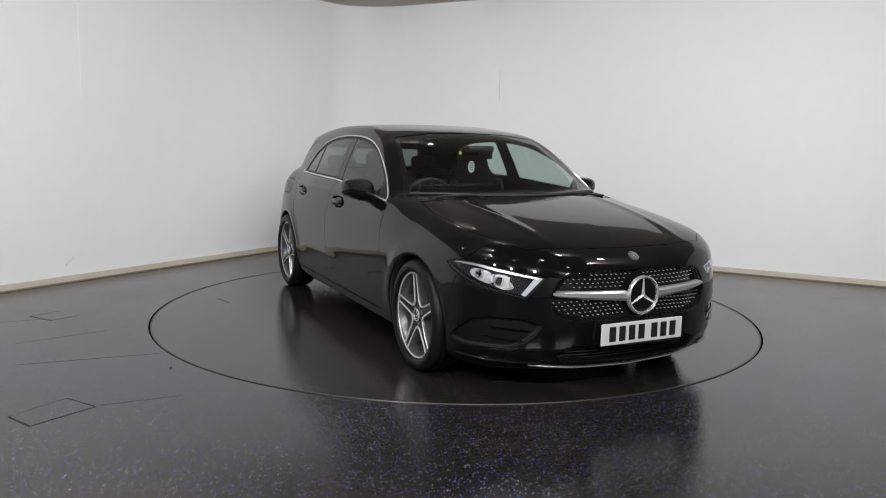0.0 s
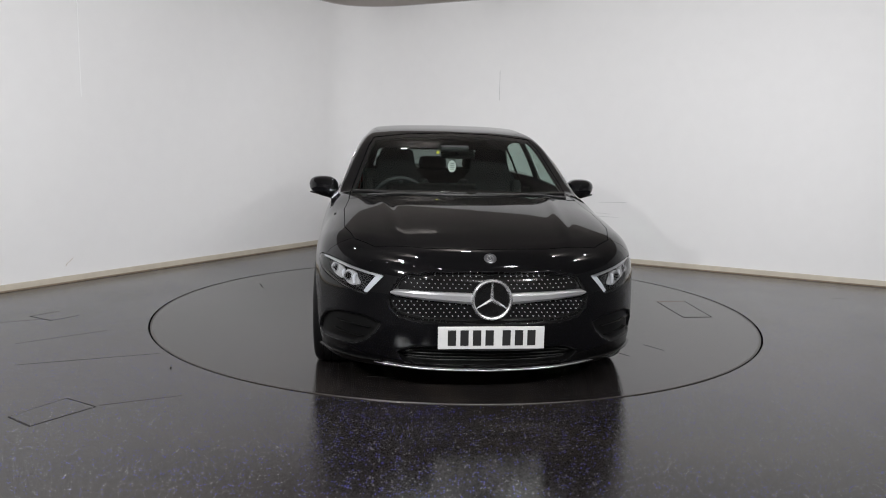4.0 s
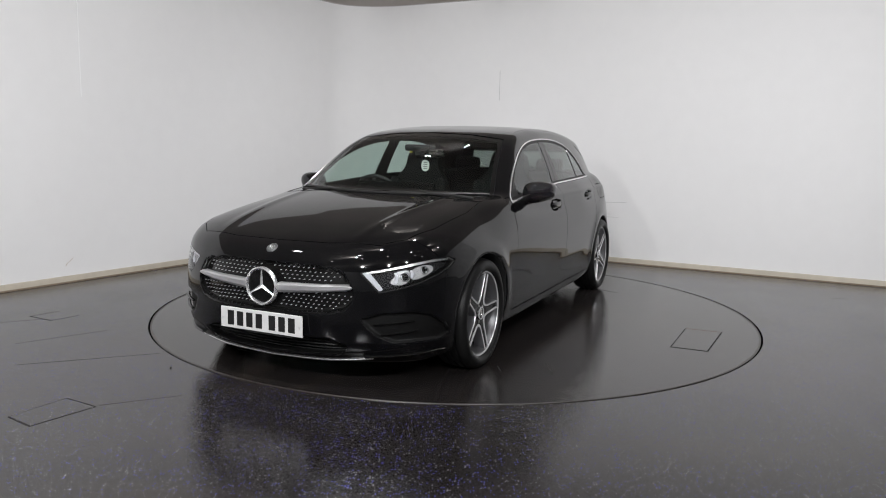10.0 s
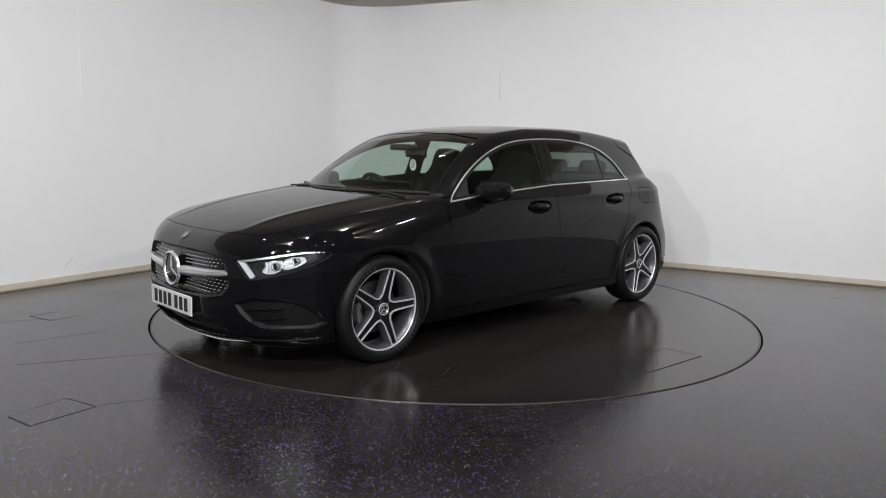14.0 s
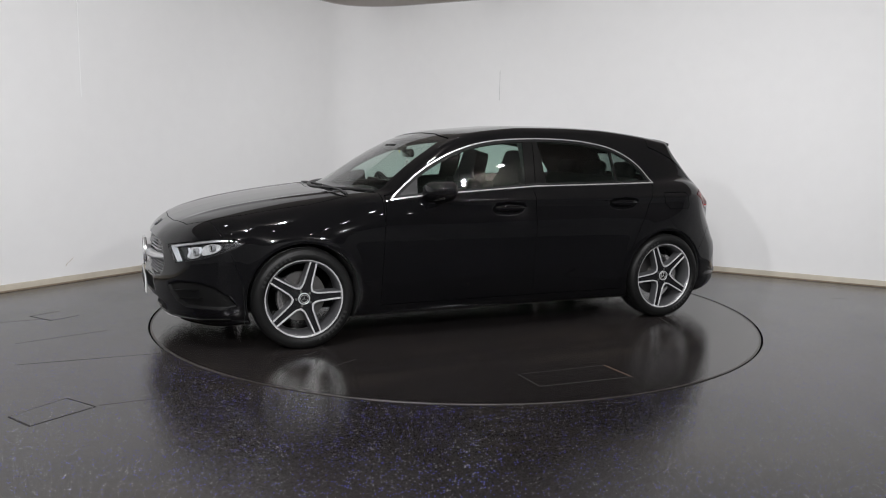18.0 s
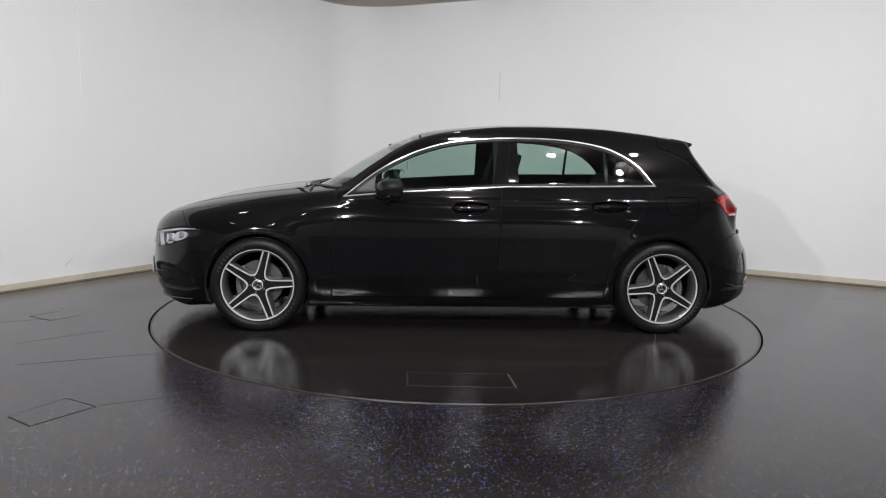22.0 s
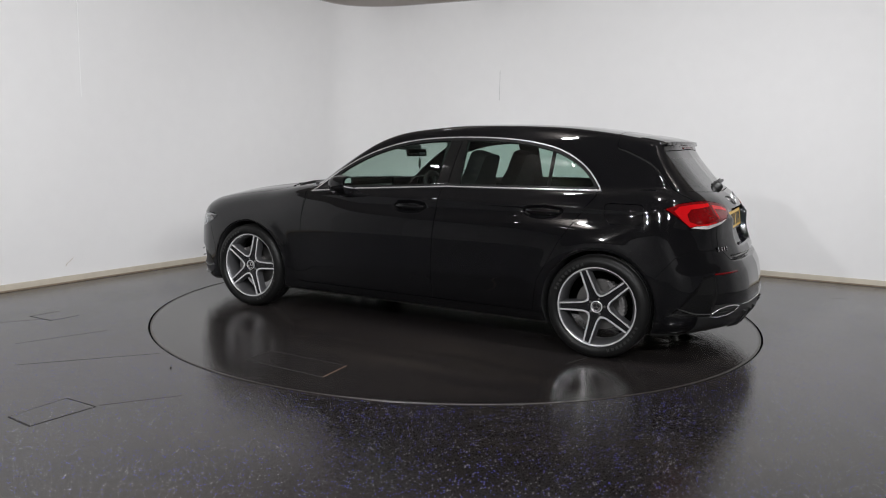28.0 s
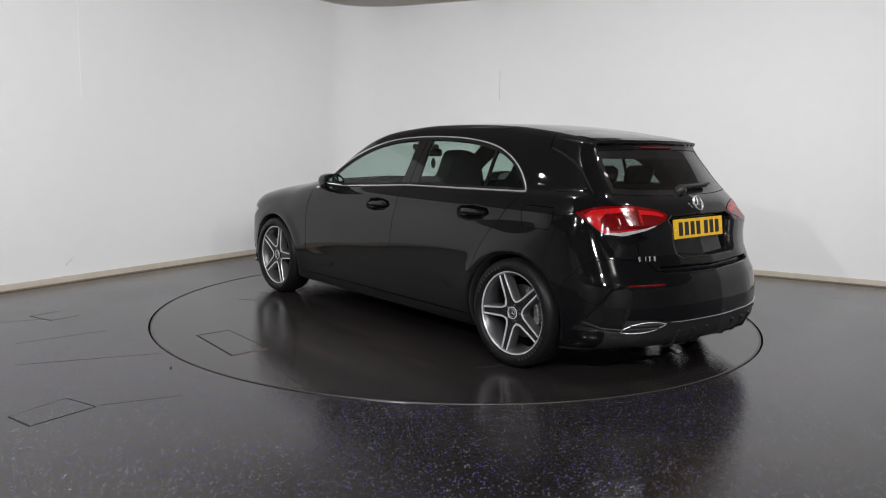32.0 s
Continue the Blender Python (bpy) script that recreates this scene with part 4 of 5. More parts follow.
    mesh_line = [(.205, .40), (.225, .42), (.245, .43), (.265, .41)]
    for z, w in mesh_line:
        bar_on_skin("intake_slat", [(2.17, y, z) for y in np.linspace(-w, w, 13)], .004, SATIN, CAR, "", .006, axis=0)


def number_plate(parent, place, mat, label):
    bm = bmesh.new()
    box(bm, 0, 0, 0, .52, .111, .008, .003)
    plate = part("number_plate", bm, mat, parent, label)
    plate.matrix_basis = place
    x = -.2175
    for k in range(7):
        bm = bmesh.new()
        box(bm, x + .025, 0, .0048, .040, .076, .0016)
        part("character_bar", bm, INK, plate)
        x += .061 + (.022 if k == 3 else 0)
    for sx in (-.245, .245):
        bm = bmesh.new()
        lathe(bm, [(.005, .003), (.005, .0055), (0, .006)], 10)
        part("plate_screw", bm, SILVER, plate, "", True).matrix_basis = pose(sx, -.005, 0)
    bm = bmesh.new()
    box(bm, .05, -.060, 0, .30, .010, .006, .002)
    box(bm, .115, -.060, .003, .05, .010, .004)
    part("plate_holder", bm, SATIN, plate, "black strip with dealer lettering below the plate")


def rear_end():
    star_emblem("rear_emblem", CAR, Matrix.Translation(settle([(-2.0, 0, .952)], .010, axis=0)[0]) @ pose(0, 0, 0, 0, 24, 0) @ FACING_REAR, 0.044, False, "chrome ring emblem on the tailgate")
    for k, (y, w) in enumerate(((.560, .028), (.528, .008), (.503, .020), (.474, .020))):
        p = settle([(-2.08, y, .680)], .002, axis=0)[0]
        bm = bmesh.new()
        box(bm, 0, 0, 0, .004, w, .026, .001)
        part("model_badge", bm, CHROME, CAR, "small chrome badge piece").matrix_basis = Matrix.Translation(p) @ pose(0, 0, 0, 0, 12, 12)
    bar_on_skin("rear_trim", [(-2.15, y, .342 + .012 * abs(y)) for y in np.linspace(-.44, .44, 21)], .0025, CHROME, CAR, "bright strip across the diffuser", .006, axis=0)
    for sign in (1, -1):
        ring = [(.47, .340), (.53, .352), (.59, .352), (.65, .340), (.69, .318), (.70, .300), (.66, .294), (.59, .298), (.53, .312), (.485, .330)]
        bar_on_skin("exhaust_trim", [(-2.1, sign * a, z) for a, z in ring], .0038, CHROME, CAR, "chrome exhaust surround", .003, axis=0, closed=True)
        for dz in (0, .018):
            bar_on_skin("exhaust_slat", [(-2.1, sign * a, .318 + dz - .05 * (a - .5) ** 2) for a in (.50, .58, .66)], .006, SATIN, CAR, "recessed exhaust grille slat", .002, axis=0)
        bar_on_skin("rear_reflector", [(-2.1, sign * a, .548 - .02 * (a - .45)) for a in np.linspace(.46, .66, 8)], .009, RED_LENS, CAR, "slim red bumper reflector", -.006, 1.0, axis=0)
        for k in range(3):
            a = .14 + .12 * k
            bar_on_skin("diffuser_fin", [(-2.13, sign * a, .30), (-2.10, sign * a, .22), (-2.05, sign * a, .19)], .010, SATIN, CAR, "satin black diffuser fin", .008)
        bar_on_skin("vent_blade", [(-2.02, sign * .70, .315), (-1.93, sign * .78, .318), (-1.86, sign * .83, .325)], .008, SATIN, CAR, "satin black corner fin", .004, .5)
    bar_on_skin("brake_light", [(-1.70, y, 1.268) for y in np.linspace(-.16, .16, 7)], .007, RED_DEEP, CAR, "slim high brake light under the spoiler", .0, axis=0)
    # rear wiper
    bm = bmesh.new()
    lathe(bm, [(0, .03), (.022, .028), (.032, .012), (.034, -.01)], 20)
    p = settle([(-1.92, .03, 1.022)], .004, axis=0)[0]
    hub = part("rear_wiper", bm, SATIN, CAR, "black rear wiper at rest", True)
    hub.matrix_basis = Matrix.Translation(p) @ pose(0, 0, 0, 0, -50, 0)
    bar_on_skin("wiper_arm", [(-1.90, y, 1.03 + .03 * (.03 - y)) for y in (.03, -.05, -.12, -.2, -.28)], .010, SATIN, CAR, "black wiper arm", .02, axis=0)
    bar_on_skin("wiper_blade", [(-1.88, y, 1.045 + .02 * abs(y)) for y in (.02, -.1, -.2, -.3, -.36)], .007, RUBBER, CAR, "rubber wiper blade", .008, axis=0)


def door_mirror(sign):
    bm = bmesh.new()
    bmesh.ops.create_uvsphere(bm, u_segments=32, v_segments=20, radius=1)
    for v in bm.verts:
        x, y, z = v.co
        s = 1.0 / max((abs(x) ** 2.6 + abs(y) ** 2.6 + abs(z) ** 2.6) ** (1 / 2.6), 1e-6)
        x, y, z = x * s, y * s, z * s
        taper = 1 - 0.16 * y
        v.co = (max(x, -.42) * .108 - .026 * y, y * .100, z * .070 * taper + .012 * y)
    cap = part("door_mirror", bm, PAINT, CAR, "gloss black door mirror on a short arm", True, 50)
    cap.matrix_basis = pose(.475, .898, .964)
    if sign < 0:
        cap.matrix_basis = pose(.475, -.898, .964) @ Matrix.Diagonal((1, -1, 1, 1))
    bm = bmesh.new()
    lathe(bm, [(0, .002), (.9, .002), (1, 0), (1, -.002)], 36)
    bmesh.ops.scale(bm, vec=(.058, .085, 1), verts=bm.verts)
    glass = part("mirror_glass", bm, MIRROR, cap, "silvered mirror glass", True)
    glass.matrix_basis = pose(-.0475, 0, 0, 0, -90, 0) @ pose(0, 0, 0, 14, 0, 0)
    bm = bmesh.new()
    tube(bm, [(.06, -.02 - .09, -.085), (.045, -.07, -.072), (.03, -.035, -.058)], .030, 12, .6)
    part("mirror_arm", bm, SATIN, cap, "black mirror arm", True)
    bm = bmesh.new()
    tube(bm, [(-.012, -.085, -.050), (.045, -.05, -.055), (.058, .02, -.052), (.02, .088, -.038)], .010, 8, .6)
    part("mirror_lower", bm, SATIN, cap, "matt lower mirror edge", True)
    bm = bmesh.new()
    tube(bm, [(.073, -.03, .005), (.070, .02, .008), (.052, .065, .012), (.025, .092, .016)], .006, 8, .8)
    part("side_repeater", bm, GLOSS, cap, "dark side indicator strip", True)


def door_handle(x, z, sign):
    seat = settle([(x, sign * .88, z)], axis=1)[0]
    bm = bmesh.new()
    n = 11
    rings = []
    for k in range(n):
        s = 2 * k / (n - 1) - 1
        h = .019 * (1 - .55 * abs(s) ** 4)
        out = .034 - .016 * s ** 4
        rings.append([bm.verts.new((s * .108, sign * (out + dy), dz * h)) for dy, dz in ((-.016, .8), (-.002, 1), (.004, .3), (.003, -.4), (-.004, -1), (-.016, -.8))])
    for p, q in zip(rings, rings[1:]):
        for k in range(6):
            bm.faces.new((p[k], p[(k + 1) % 6], q[(k + 1) % 6], q[k]))
    bm.faces.new(rings[0])
    bm.faces.new(rings[-1])
    for s in (-1, 1):
        box(bm, s * .088, sign * .012, 0, .022, .03, .024, .005)
    bmesh.ops.recalc_face_normals(bm, faces=bm.faces)
    part("door_handle", bm, PAINT, CAR, "gloss black pull handle over a dished recess", True, 40).matrix_basis = Matrix.Translation(seat)


def wheel(x, side, turn):
    """An alloy wheel; its outer face at +y before it is turned. The spokes are a dark star edged with polished metal."""
    bm = bmesh.new()
    lathe(bm, [(.229, -.115), (.238, -.11), (.217, -.085), (.210, -.03), (.215, .02), (.226, .045), (.232, .052), (.236, .056), (.240, .050), (.234, .030), (.226, -.02), (.226, -.10), (.229, -.115)], 72, "y")
    rim = part("wheel", bm, ALLOY_GREY, CAR, "five-spoke alloy wheel in grey with polished edges", True)
    rim.matrix_basis = pose(x, side * 0.818, HUB_Z, 0, 0, 0 if side > 0 else 180)
    bm = bmesh.new()
    lathe(bm, [(.233, .0535), (.236, .058), (.2415, .0585), (.2445, .055), (.244, .049)], 72, "y")
    part("rim_edge", bm, ALLOY, rim, "bright machined rim edge", True)
    bm = bmesh.new()
    lathe(bm, [(.231, -.118), (.25, -.128), (.280, -.131), (.301, -.122), (.311, -.105), (.315, -.085), (.3155, -.066), (.309, -.064), (.309, -.056), (.316, -.054), (.3165, -.026),
               (.310, -.024), (.310, -.016), (.3165, -.014), (.316, .014), (.309, .016), (.309, .024), (.315, .026), (.313, .044), (.306, .060), (.297, .070), (.292, .0715),
               (.290, .0735), (.274, .077), (.258, .0755), (.255, .0735), (.250, .071), (.2445, .063), (.242, .050)], 96, "y")
    part("tyre", bm, RUBBER, rim, "low-profile black rubber tyre", True, 50)
    letter = None
    for start in (20, 200):
        for k in range(9):
            if letter is None:
                bm = bmesh.new()
                box(bm, 0, 0, 0, .015, .0022, .016)
                ob = letter = part("sidewall_bar", bm, LETTER, rim)
            else:
                ob = new("sidewall_bar", letter.data)
                ob.parent = rim
            ob.matrix_basis = pose(0, 0, 0, 0, start + 6.2 * k, 0) @ Matrix.Translation((0, .0764, .268))
    # half the outline of one spoke: (from the middle line, from the hub), from the valley out to the rim
    outer = [(.0445, .0612), (.0340, .0770), (.0304, .0900), (.0282, .1300), (.0263, .1750), (.0242, .2385)]
    inner = [(.0358, .0493), (.0245, .0700), (.0202, .0890), (.0175, .1300), (.0155, .1750), (.0132, .2385)]
    face = [.0420, .0428, .0440, .0462, .0486, .0520]
    for k in range(5):
        # dark centre of the spoke, a little below the polished edges
        bm = bmesh.new()
        core = [(bm.verts.new((-u, h - .0045, v)), bm.verts.new((u, h - .0045, v))) for (u, v), h in zip(inner, face)]
        centre = bm.verts.new((0, .034, .012))
        for (a, b), (c, d) in zip(core, core[1:]):
            bm.faces.new((a, b, d, c))
        bm.faces.new((core[0][0], centre, core[0][1]))
        spoke = part("spoke", bm, SPOKE_DARK, rim, "dark gloss spoke between two polished edges")
        spoke.matrix_basis = pose(0, 0, 0, 0, turn + 72 * k, 0)
        for sgn in (-1, 1):
            bm = bmesh.new()
            rows = []
            for (uo, vo), (ui, vi), h in zip(outer, inner, face):
                rows.append([bm.verts.new((sgn * u, y, v)) for u, y, v in ((ui, h - .006, vi), (ui + .0012, h, vi), (uo - .0012, h + .0006, vo), (uo + .0004, h - .0025, vo))])
            for p, q in zip(rows, rows[1:]):
                for j in range(3):
                    bm.faces.new((p[j], p[j + 1], q[j + 1], q[j]))
            bmesh.ops.recalc_face_normals(bm, faces=bm.faces)
            part("spoke_edge", bm, ALLOY, spoke, "polished spoke edge", True, 30)
            bm = bmesh.new()
            rows = []
            for (uo, vo), h in zip(outer, face):
                rows.append([bm.verts.new((sgn * u, y, v)) for u, y, v in ((uo + .0004, h - .0025, vo), (uo + .006, h - .016, vo), (uo + .009, -.010, vo))])
            for p, q in zip(rows, rows[1:]):
                for j in range(2):
                    bm.faces.new((p[j], p[j + 1], q[j + 1], q[j]))
            bmesh.ops.recalc_face_normals(bm, faces=bm.faces)
            part("spoke_flank", bm, ALLOY_GREY, spoke, "grey painted flank of the spoke", True, 30)
    for k in range(5):
        bm = bmesh.new()
        lathe(bm, [(.0, .030), (.0075, .030), (.009, .024), (.009, .0)], 6, "y")
        bolt = part("wheel_bolt", bm, STEEL, rim)
        bolt.matrix_basis = pose(0, .011, 0, 0, turn + 36 + 72 * k, 0) @ Matrix.Translation((0, 0, .048))
    bm = bmesh.new()
    lathe(bm, [(.064, -.005), (.061, .030), (.054, .0355), (.040, .0365), (.037, .040), (.036, .046), (.033, .048), (.030, .046), (0, .047)], 40, "y")
    part("hub_cap", bm, SPOKE_DARK, rim, "black hub with a round cap", True)
    bm = bmesh.new()
    lathe(bm, [(.0365, .044), (.0362, .0485), (.033, .0495), (.0305, .0475)], 40, "y")
    part("cap_ring", bm, ALLOY, rim, "bright ring round the hub cap", True)
    place = Euler((radians(-90), 0, 0)).to_matrix().to_4x4()
    star_emblem("cap_emblem", rim, pose(0, .047, 0) @ place @ pose(0, 0, 0, 0, 0, 180), 0.024, True, "small silver ring on the hub cap")
    bm = bmesh.new()
    lathe(bm, [(.06, -.045), (.155, -.045), (.156, -.052), (.155, -.070), (.06, -.070)], 56, "y")
    lathe(bm, [(.0, -.02), (.075, -.02), (.08, -.045)], 40, "y")
    part("brake_disc", bm, STEEL, rim, "steel brake disc", True)
    bm = bmesh.new()
    for k in range(9):
        a = radians(60 + 9 * k)
        box(bm, .140 * math.cos(a), -.035, .140 * math.sin(a), .05, .07, .028, .006, None, 1)
    part("brake_caliper", bm, CALIPER, rim, "dark grey brake caliper").matrix_basis = pose(0, 0, 0, 0, 90 if x > 0 else -60, 0)
    return rim


front_end()
PLATE_X = 2.243
number_plate(CAR, Matrix.Translation((PLATE_X, 0, .347)) @ FACING_FRONT, PLATE_WHITE, "white front number plate with dark bars")
number_plate(CAR, Matrix.Translation((-1.998, 0, .820)) @ pose(0, 0, 0, 0, 8, 0) @ FACING_REAR, PLATE_YELLOW, "yellow rear number plate with dark bars")
rear_end()
for sign in (1, -1):
    door_mirror(sign)
    door_handle(-.045, .845, sign)
    door_handle(-.99, .867, sign)
for wx, side, turn in ((AXLE, 1, -15), (-AXLE, 1, 23), (AXLE, -1, 5), (-AXLE, -1, -20)):
    wheel(wx, side, turn)
bar_on_skin("wiper_arm", [(1.04, y, .955) for y in (.66, .5, .35, .2, .08)], .007, SATIN, CAR, "black front wiper arm", .004)
bar_on_skin("wiper_arm", [(1.04, y, .958) for y in (.02, -.15, -.3, -.45, -.60)], .007, SATIN, CAR, "black front wiper arm", .004)
bar_on_skin("cowl", [(1.10 - .55 * y * y, y, .935 - .02 * y * y) for y in np.linspace(-.68, .68, 15)], .016, SATIN, CAR, "black cowl strip below the windscreen", .002, .6)


# ---------------------------------------------------------------- the cabin
def seat(y):
    bm = bmesh.new()
    box(bm, .10, y, .47, .52, .50, .17, .05)
    base = part("front_seat", bm, CLOTH, CAR, "black cloth front seat", True, 60)
    bm = bmesh.new()
    outline = rounded([(-.235, 0), (.235, 0), (.25, .22), (.245, .42), (.20, .53), (.15, .60), (.135, .70), (.095, .755), (-.095, .755), (-.135, .70), (-.15, .60), (-.20, .53), (-.245, .42), (-.25, .22)], 3)
    outline_solid(bm, [(v, u) for u, v in outline], -.055, .055, Matrix(((0, 0, 1, 0), (0, 1, 0, 0), (1, 0, 0, 0), (0, 0, 0, 1))))
    for s in (-1, 1):
        box(bm, .05, s * .21, .28, .12, .08, .46, .03)
    back = part("seat_back", bm, CLOTH, base, "black sports backrest with built-in headrest", True, 60)
    back.matrix_basis = pose(-.17, y, .48, 0, -16, 0)


def cabin():
    seat(.37)
    seat(-.37)
    bm = bmesh.new()
    box(bm, -.82, 0, .46, .50, 1.30, .18, .05)
    bench = part("rear_seat", bm, CLOTH, CAR, "black cloth rear bench", True, 60)
    bm = bmesh.new()
    box(bm, 0, 0, .30, .14, 1.28, .62, .05)
    part("seat_back", bm, CLOTH, bench, "black rear backrest", True, 60).matrix_basis = pose(-1.06, 0, .46, 0, -22, 0)
    for y in (-.40, 0, .40):
        bm = bmesh.new()
        box(bm, 0, 0, 0, .09, .25, .13, .04)
        part("headrest", bm, CLOTH, bench, "black rear headrest", True, 60).matrix_basis = pose(-1.30, y, 1.085, 0, -18, 0)
    bm = bmesh.new()
    box(bm, .80, 0, .80, .46, 1.40, .22, .07)
    box(bm, .62, -.37, .86, .22, .40, .13, .05)
    dash = part("dashboard", bm, CABIN, CAR, "black soft dashboard", True, 60)
    bm = bmesh.new()
    box(bm, .53, -.16, .93, .02, .62, .13, .008)
    part("display", bm, GLOSS, dash, "wide black display panel").matrix_basis = pose(0, 0, 0)
    bm = bmesh.new()
    box(bm, .20, 0, .56, .80, .20, .16, .04)
    part("centre_console", bm, CABIN, CAR, "black centre console", True, 60)
    bm = bmesh.new()
    for i in range(40):
        a = 2 * math.pi * i / 40
        for j in range(8):
            b = 2 * math.pi * j / 8
            bm.verts.new(((.185 + .016 * math.cos(b)) * math.cos(a), (.185 + .016 * math.cos(b)) * math.sin(a), .016 * math.sin(b)))
    bm.verts.ensure_lookup_table()
    for i in range(40):
        for j in range(8):
            bm.faces.new([bm.verts[k] for k in (i * 8 + j, ((i + 1) % 40) * 8 + j, ((i + 1) % 40) * 8 + (j + 1) % 8, i * 8 + (j + 1) % 8)])
    box(bm, 0, 0, -.01, .14, .12, .04, .02)
    for a in (0, 180, -90):
        box(bm, .12, 0, -.005, .11, .035, .02, .006, pose(0, 0, 0, 0, 0, a))
    bmesh.ops.recalc_face_normals(bm, faces=bm.faces)
    part("steering_wheel", bm, CABIN, CAR, "black leather steering wheel", True, 50).matrix_basis = pose(.40, -.37, .855, 0, -66, 0) @ pose(0, 0, 0, 0, 0, 90)
    bm = bmesh.new()
    box(bm, 0, 0, 0, .035, .24, .062, .014)
    inner = part("cabin_mirror", bm, GLOSS, CAR, "black frameless inside mirror", True, 60)
    inner.matrix_basis = pose(.385, .035, 1.193, 0, 8, -6)
    bm = bmesh.new()
    box(bm, .47, 0, 1.235, .11, .20, .045, .015)
    tube(bm, [(.44, .01, 1.235), (.40, .03, 1.20)], .011)
    part("sensor_housing", bm, CABIN, CAR, "black sensor housing behind the mirror", True, 60)
    bm = bmesh.new()
    lathe(bm, [(0, .001), (1, .001), (1, -.001), (0, -.001)], 32)
    bmesh.ops.scale(bm, vec=(.042, .030, 1), verts=bm.verts)
    tag = part("hanging_tag", bm, TAG_WHITE, CAR, "white oval card tag hanging from the mirror")
    tag.matrix_basis = pose(.378, -.003, 1.108, 0, 90, 12)
    for k, w in enumerate((.024, .030, .032, .026)):
        bm = bmesh.new()
        box(bm, -.022 + .014 * k, 0, .0016, .005, w, .001)
        part("text_bar", bm, TAG_GREY, tag)
    bm = bmesh.new()
    tube(bm, [(.380, .02, 1.17), (.378, -.003, 1.150)], .0015, 5)
    part("tag_cord", bm, CABIN, CAR)
    bm = bmesh.new()
    lathe(bm, [(0, .002), (.011, .002), (.012, 0), (0, -.002)], 20)
    part("round_sticker", bm, TAG_YELLOW, CAR, "small round yellow sticker").matrix_basis = pose(.402, -.107, 1.205, 0, 90, 0)
    bm = bmesh.new()
    box(bm, -1.48, 0, .96, .42, 1.10, .02, .006)
    part("parcel_shelf", bm, CABIN, CAR, "black parcel shelf")


cabin()


# ---------------------------------------------------------------- marks and fittings of the studio
def line_on_floor(name, a, b, width, mat, parent, z=0.0, high=0.0022, label=""):
    bm = bmesh.new()
    d = Vector(b) - Vector(a)
    box(bm, 0, 0, 0, d.length, width, high)
    ob = part(name, bm, mat, parent, label)
    mid = (Vector(a) + Vector(b)) / 2
    ob.matrix_basis = Matrix.Translation((mid.x, mid.y, z)) @ pose(0, 0, 0, 0, 0, math.degrees(math.atan2(d.y, d.x)))
    return ob


def hatch(parent, corners, mats, cover_mat, widths):
    for k in range(4):
        if mats[k] is not None:
            line_on_floor("hatch_edge", corners[k], corners[(k + 1) % 4], widths[k], mats[k], parent)
    bm = bmesh.new()
    c = Vector((sum(p[0] for p in corners) / 4, sum(p[1] for p in corners) / 4))
    inner = [c + (Vector(p) - c) * .965 for p in corners]
    outline_solid(bm, [(p.x, p.y) for p in inner], -.02, .0012)
    return part("hatch_cover", bm, cover_mat, parent, "flush vinyl covered hatch")


hatch(TURNTABLE, [(-.195, 1.715), (.37, 1.70), (.365, 1.925), (-.21, 1.955)], (GROOVE, GROOVE, GROOVE, RUST), PLATE, (.006, .008, .012, .010))
bm = bmesh.new()
lathe(bm, [(DISC - .016, .0012), (DISC - .006, .0016), (DISC - .0045, -.001)], 160)
part("edge_rim", bm, RIM_WORN, TURNTABLE, "worn steel rim of the turntable", True)
for k, (x, y, a, w) in enumerate(((1.2, 1.15, 30, .16), (1.35, .9, 32, .10), (-1.3, .9, 70, .2), (-.9, -1.6, 15, .22), (1.75, -.6, 80, .15))):
    bm = bmesh.new()
    box(bm, 0, 0, 0, w, .006, .0016)
    part("scuff", bm, GROOVE, TURNTABLE, "dark scuff mark").matrix_basis = pose(x, y, .0, 0, 0, a)
for cx, cy, size in ((-1.70, .02, .16), (-1.52, -.14, .09), (-1.78, -.28, .07), (-.98, .42, .10), (-.86, .55, .045), (-1.62, .22, .05)):
    bm = bmesh.new()
    ring = [.55 * size * (1 + .35 * math.sin(3 * u + cx * 9) + .2 * math.sin(5 * u + cy * 7)) for u in np.linspace(0, 2 * math.pi, 28, endpoint=False)]
    outline_solid(bm, [(1.5 * r * math.cos(k * math.pi / 14), r * math.sin(k * math.pi / 14)) for k, r in enumerate(ring)], -.001, .0015)
    part("wet_patch", bm, WET, TURNTABLE, "small wet patch dripped on the turntable").matrix_basis = pose(cx, cy, 0, 0, 0, 20)
floor_hatch = tagged(new("floor_hatch"), "square vinyl covered hatch let into the floor", "hatch", kind="structure")
hatch(floor_hatch, [(-2.025, -2.529), (-1.891, -2.264), (-1.695, -2.37), (-1.866, -2.636)], (GROOVE, GROOVE, GROOVE, GROOVE), FLOOR, (.004, .003, .005, .005))
second = tagged(new("floor_hatch"), "worn floor hatch with one open joint", "hatch", kind="structure")
hatch(second, [(-3.00, -.61), (-2.88, -.43), (-2.68, -.54), (-2.79, -.72)], (GROOVE, None, None, GROOVE), FLOOR, (.018, .003, .003, .004))
seams = tagged(new("floor_seam"), "worn welded seams in the vinyl floor", "seam", kind="structure")
for a, b, w in (((-2.70, -1.32), (-2.30, -.95), .005), ((-3.4, -.95), (-2.75, -.62), .006), ((-2.45, -1.75), (-1.75, -1.45), .006), ((-1.69, -2.35), (-1.35, -2.18), .004), ((3.25, .72), (3.38, .69), .008)):
    line_on_floor("seam_line", a, b, w, SEAM, seams, 0, .0014)
bm = bmesh.new()
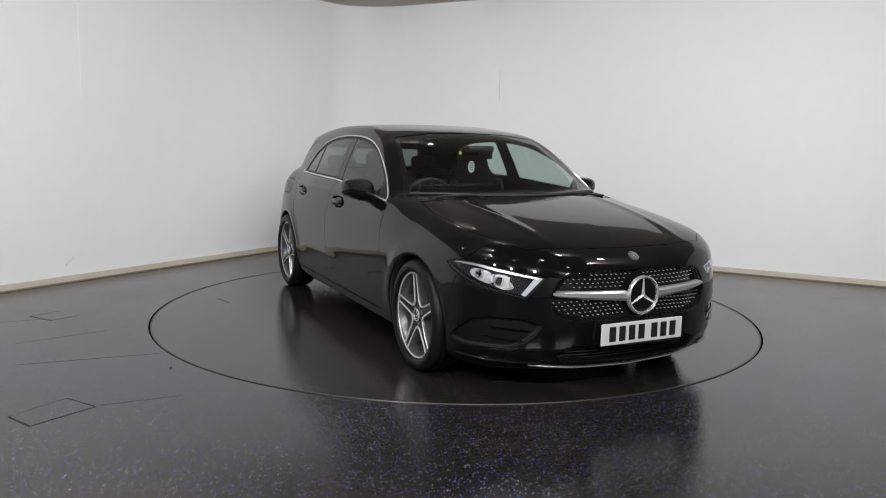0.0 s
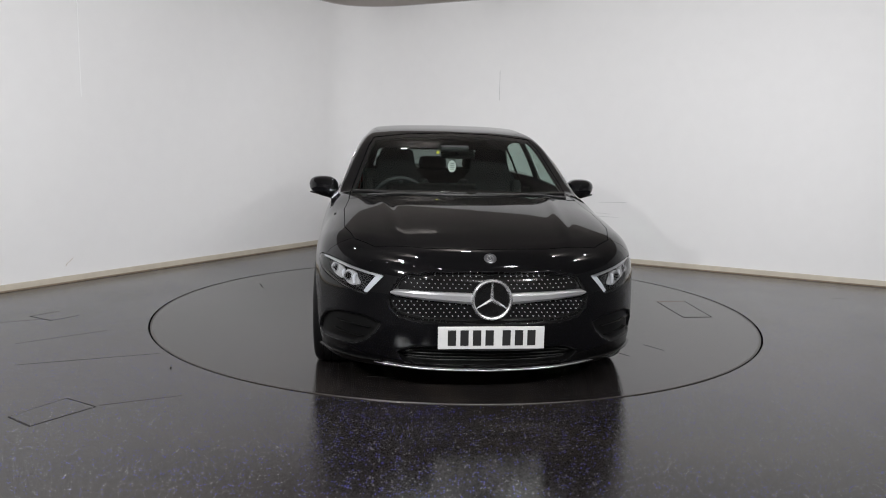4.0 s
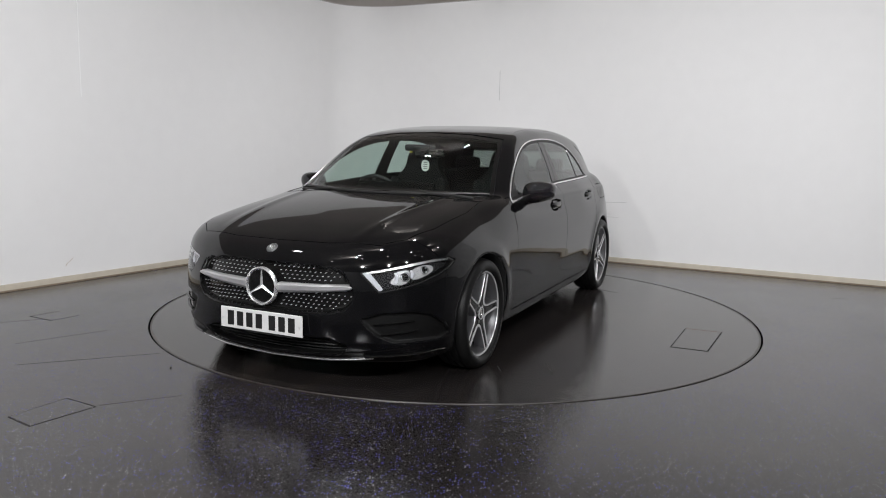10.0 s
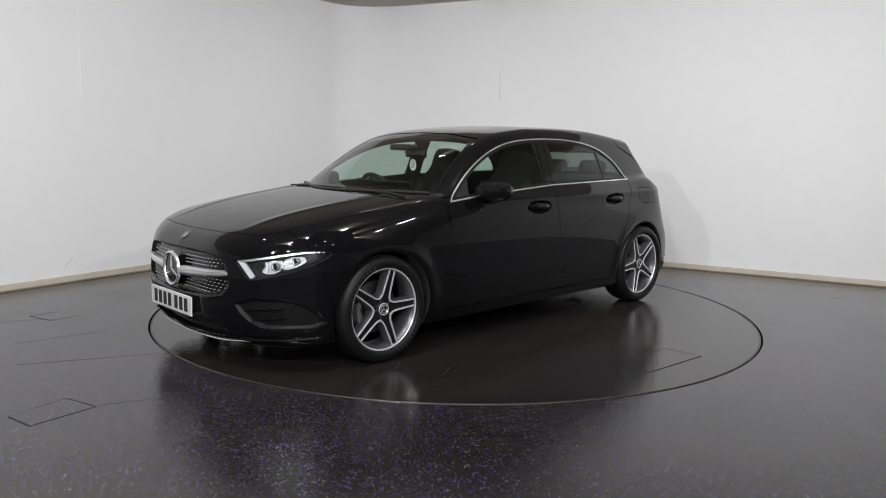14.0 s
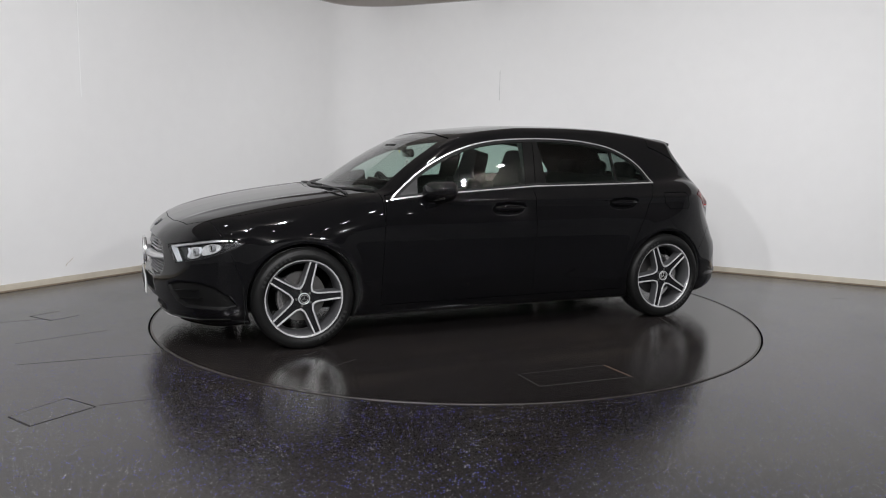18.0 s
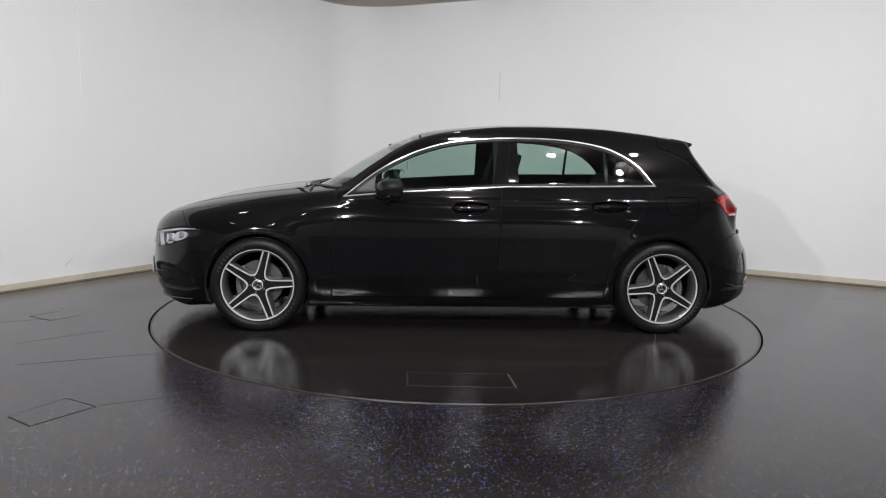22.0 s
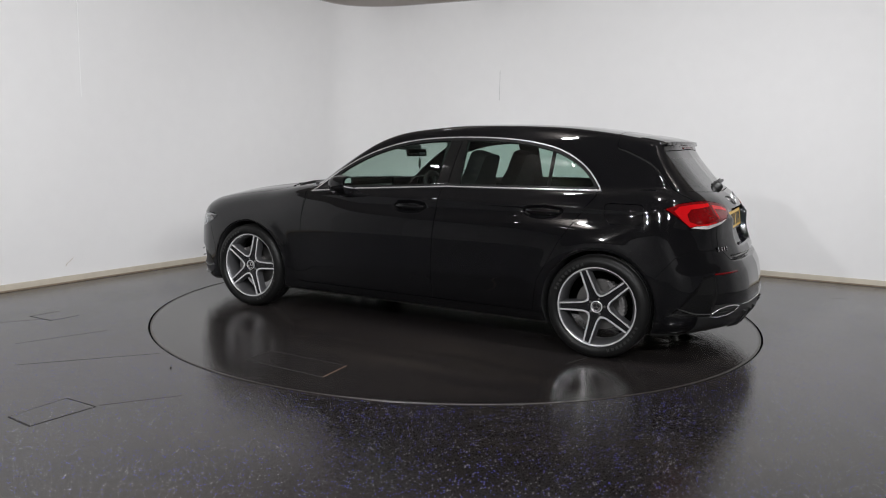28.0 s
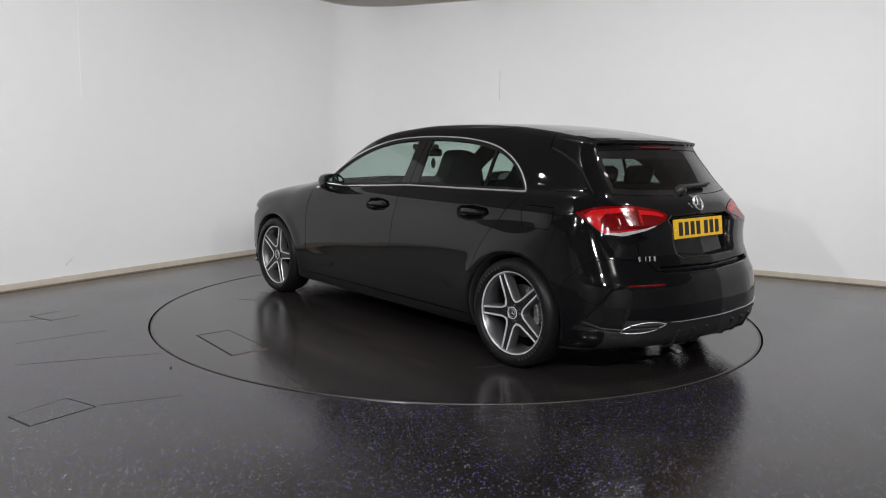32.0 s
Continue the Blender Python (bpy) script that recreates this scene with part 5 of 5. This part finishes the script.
bmesh.ops.create_icosphere(bm, subdivisions=1, radius=.005, matrix=Matrix.Translation((-1.575, -1.735, .004)))
tagged(part("dirt_crumb", bm, GROOVE, None), "tiny dark crumb of dirt on the floor", "debris")


def on_wall(along, z, side):
    p = CORNER + (LEFT if side == "left" else RIGHT) * along
    n = LEFT_IN if side == "left" else RIGHT_IN
    return p + n * 0.002, math.degrees(math.atan2(n.y, n.x))


def wall_mark(name, along, z, side, w, h, mat, label, tilt=0.0):
    (x, y), a = on_wall(along, z, side)
    bm = bmesh.new()
    box(bm, 0, 0, 0, .003, w, h)
    ob = part(name, bm, mat, None)
    ob.matrix_basis = pose(x, y, z, 0, 0, a) @ pose(0, 0, 0, tilt, 0, 0)
    tagged(ob, label, "wall mark", kind="structure")


wall_mark("wall_seam", 3.762, 2.434, "left", .008, 1.65, WALL_BRIGHT, "vertical joint between white wall boards")
wall_mark("wall_scratch", 1.978, 1.936, "right", .005, .34, SCUFF, "thin grey scratch on the white wall")
wall_mark("wall_scuff", 3.364, .66, "right", .30, .005, SCUFF, "faint scuffs on the white wall", 2)
wall_mark("wall_scuff", 3.245, .497, "right", .38, .004, SCUFF, "faint scuffs on the white wall", 1)
wall_mark("wall_scuff", 3.264, .533, "right", .16, .004, SCUFF, "faint scuffs on the white wall", -3)
wall_mark("wall_scuff", 3.931, .192, "left", .05, .004, STAIN, "brown scrape low on the white wall", 40)
wall_mark("wall_scuff", 3.97, .162, "left", .035, .004, STAIN, "brown scrape low on the white wall", 60)
# top bead and foot joint of the baseboard
bead = mesh_object("trim", *strip(LINE, .053, .059, -.001, .012), SKIRT, smooth=False)
tagged(bead, "thin cream bead on top of the baseboard", "trim", kind="structure")
foot = mesh_object("trim", *strip(LINE, .0, .012, -.001, .020), FOOT_DIRT, smooth=False)
tagged(foot, "brown grimy sealant joint at the foot of the baseboard", "trim", kind="structure")
# shadow joint between wall and ceiling
joint = mesh_object("trim", *strip(LINE, CEILING - .007, CEILING, -.001, .004), SCUFF, smooth=False)
tagged(joint, "thin grey bead where wall and ceiling meet", "trim", kind="structure")
# small bright spots in rows under the ceiling
bm = bmesh.new()
lathe(bm, [(0, .012), (.018, .006), (.022, -.012), (.05, -.02), (.055, -.005), (.055, .05), (0, .05)], 20)
first_spot = tagged(part("ceiling_spot", bm, SILVER, None, "", True), "small round silver ceiling spot with a lit bulb", "spotlight", "spots under the ceiling")
bm = bmesh.new()
bmesh.ops.create_icosphere(bm, subdivisions=2, radius=.026, matrix=Matrix.Translation((0, 0, -.014)))
part("bulb", bm, LED, first_spot, "glowing bulb", True)
first_spot.matrix_basis = pose(-2.7, -3.6, CEILING - .05)
for k in range(1, 7):
    copy_thing(first_spot, pose(-2.7 + .9 * k, -3.6, CEILING - .05))


# ---------------------------------------------------------------- lamps
for a in (-20, -65, -115, -160):
    a = radians(a)
    x, y = 2.3 * math.cos(a), 2.3 * math.sin(a) - 0.8
    lamp("ceiling_lamp", x, y, CEILING - .04, 0.10, 2.5, (x * .9, y * .9, 0))
# two added, unseen rows of washers over the turntable, each along one wall and aimed at its foot
for way, inward, powers in ((LEFT, LEFT_IN, (7, 9, 15, 46)), (RIGHT, RIGHT_IN, (9, 11, 16, 50))):
    for along, away, power in zip((2.2, 3.6, 4.9, 6.0), (2.8, 4.0, 4.0, 4.0), powers):
        foot = CORNER + way * along
        at = foot + inward * away
        lamp("unseen_washer", at.x, at.y, CEILING - .05, 0.10, power, (foot.x, foot.y, 0), spread=150)
# the row behind the viewer that lights the car's near side
for x, y, power, target in ((-2.6, -6.0, 40, (3.0, .6, .5)), (-.9, -6.4, 36, (.6, 1.2, .6)), (.9, -6.4, 36, (-.9, 1.2, .6)), (2.6, -6.0, 34, (-3.0, 0, .5))):
    lamp("front_lamp", x, y, CEILING - .05, 0.11, power, target, spread=130)

# two unseen washers added so the wall behind the viewer reflects brighter in the paint
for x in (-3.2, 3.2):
    lamp("unseen_washer", x, -7.2, CEILING - .05, 0.10, 26, (x, -9.5, 1.0), spread=150)


def motions():
    rows = [(t, radians(TURN_START + TURN_RATE * t)) for t in range(33)]
    walk(TURNTABLE, [(t, pose(0, 0, 0, 0, 0, math.degrees(a))) for t, a in rows])
    ox, oy = CAR_OFFSET
    walk(CAR, [(t, pose(math.cos(a) * ox - math.sin(a) * oy, math.sin(a) * ox + math.cos(a) * oy, 0, 0, 0, math.degrees(a))) for t, a in rows])


motions()
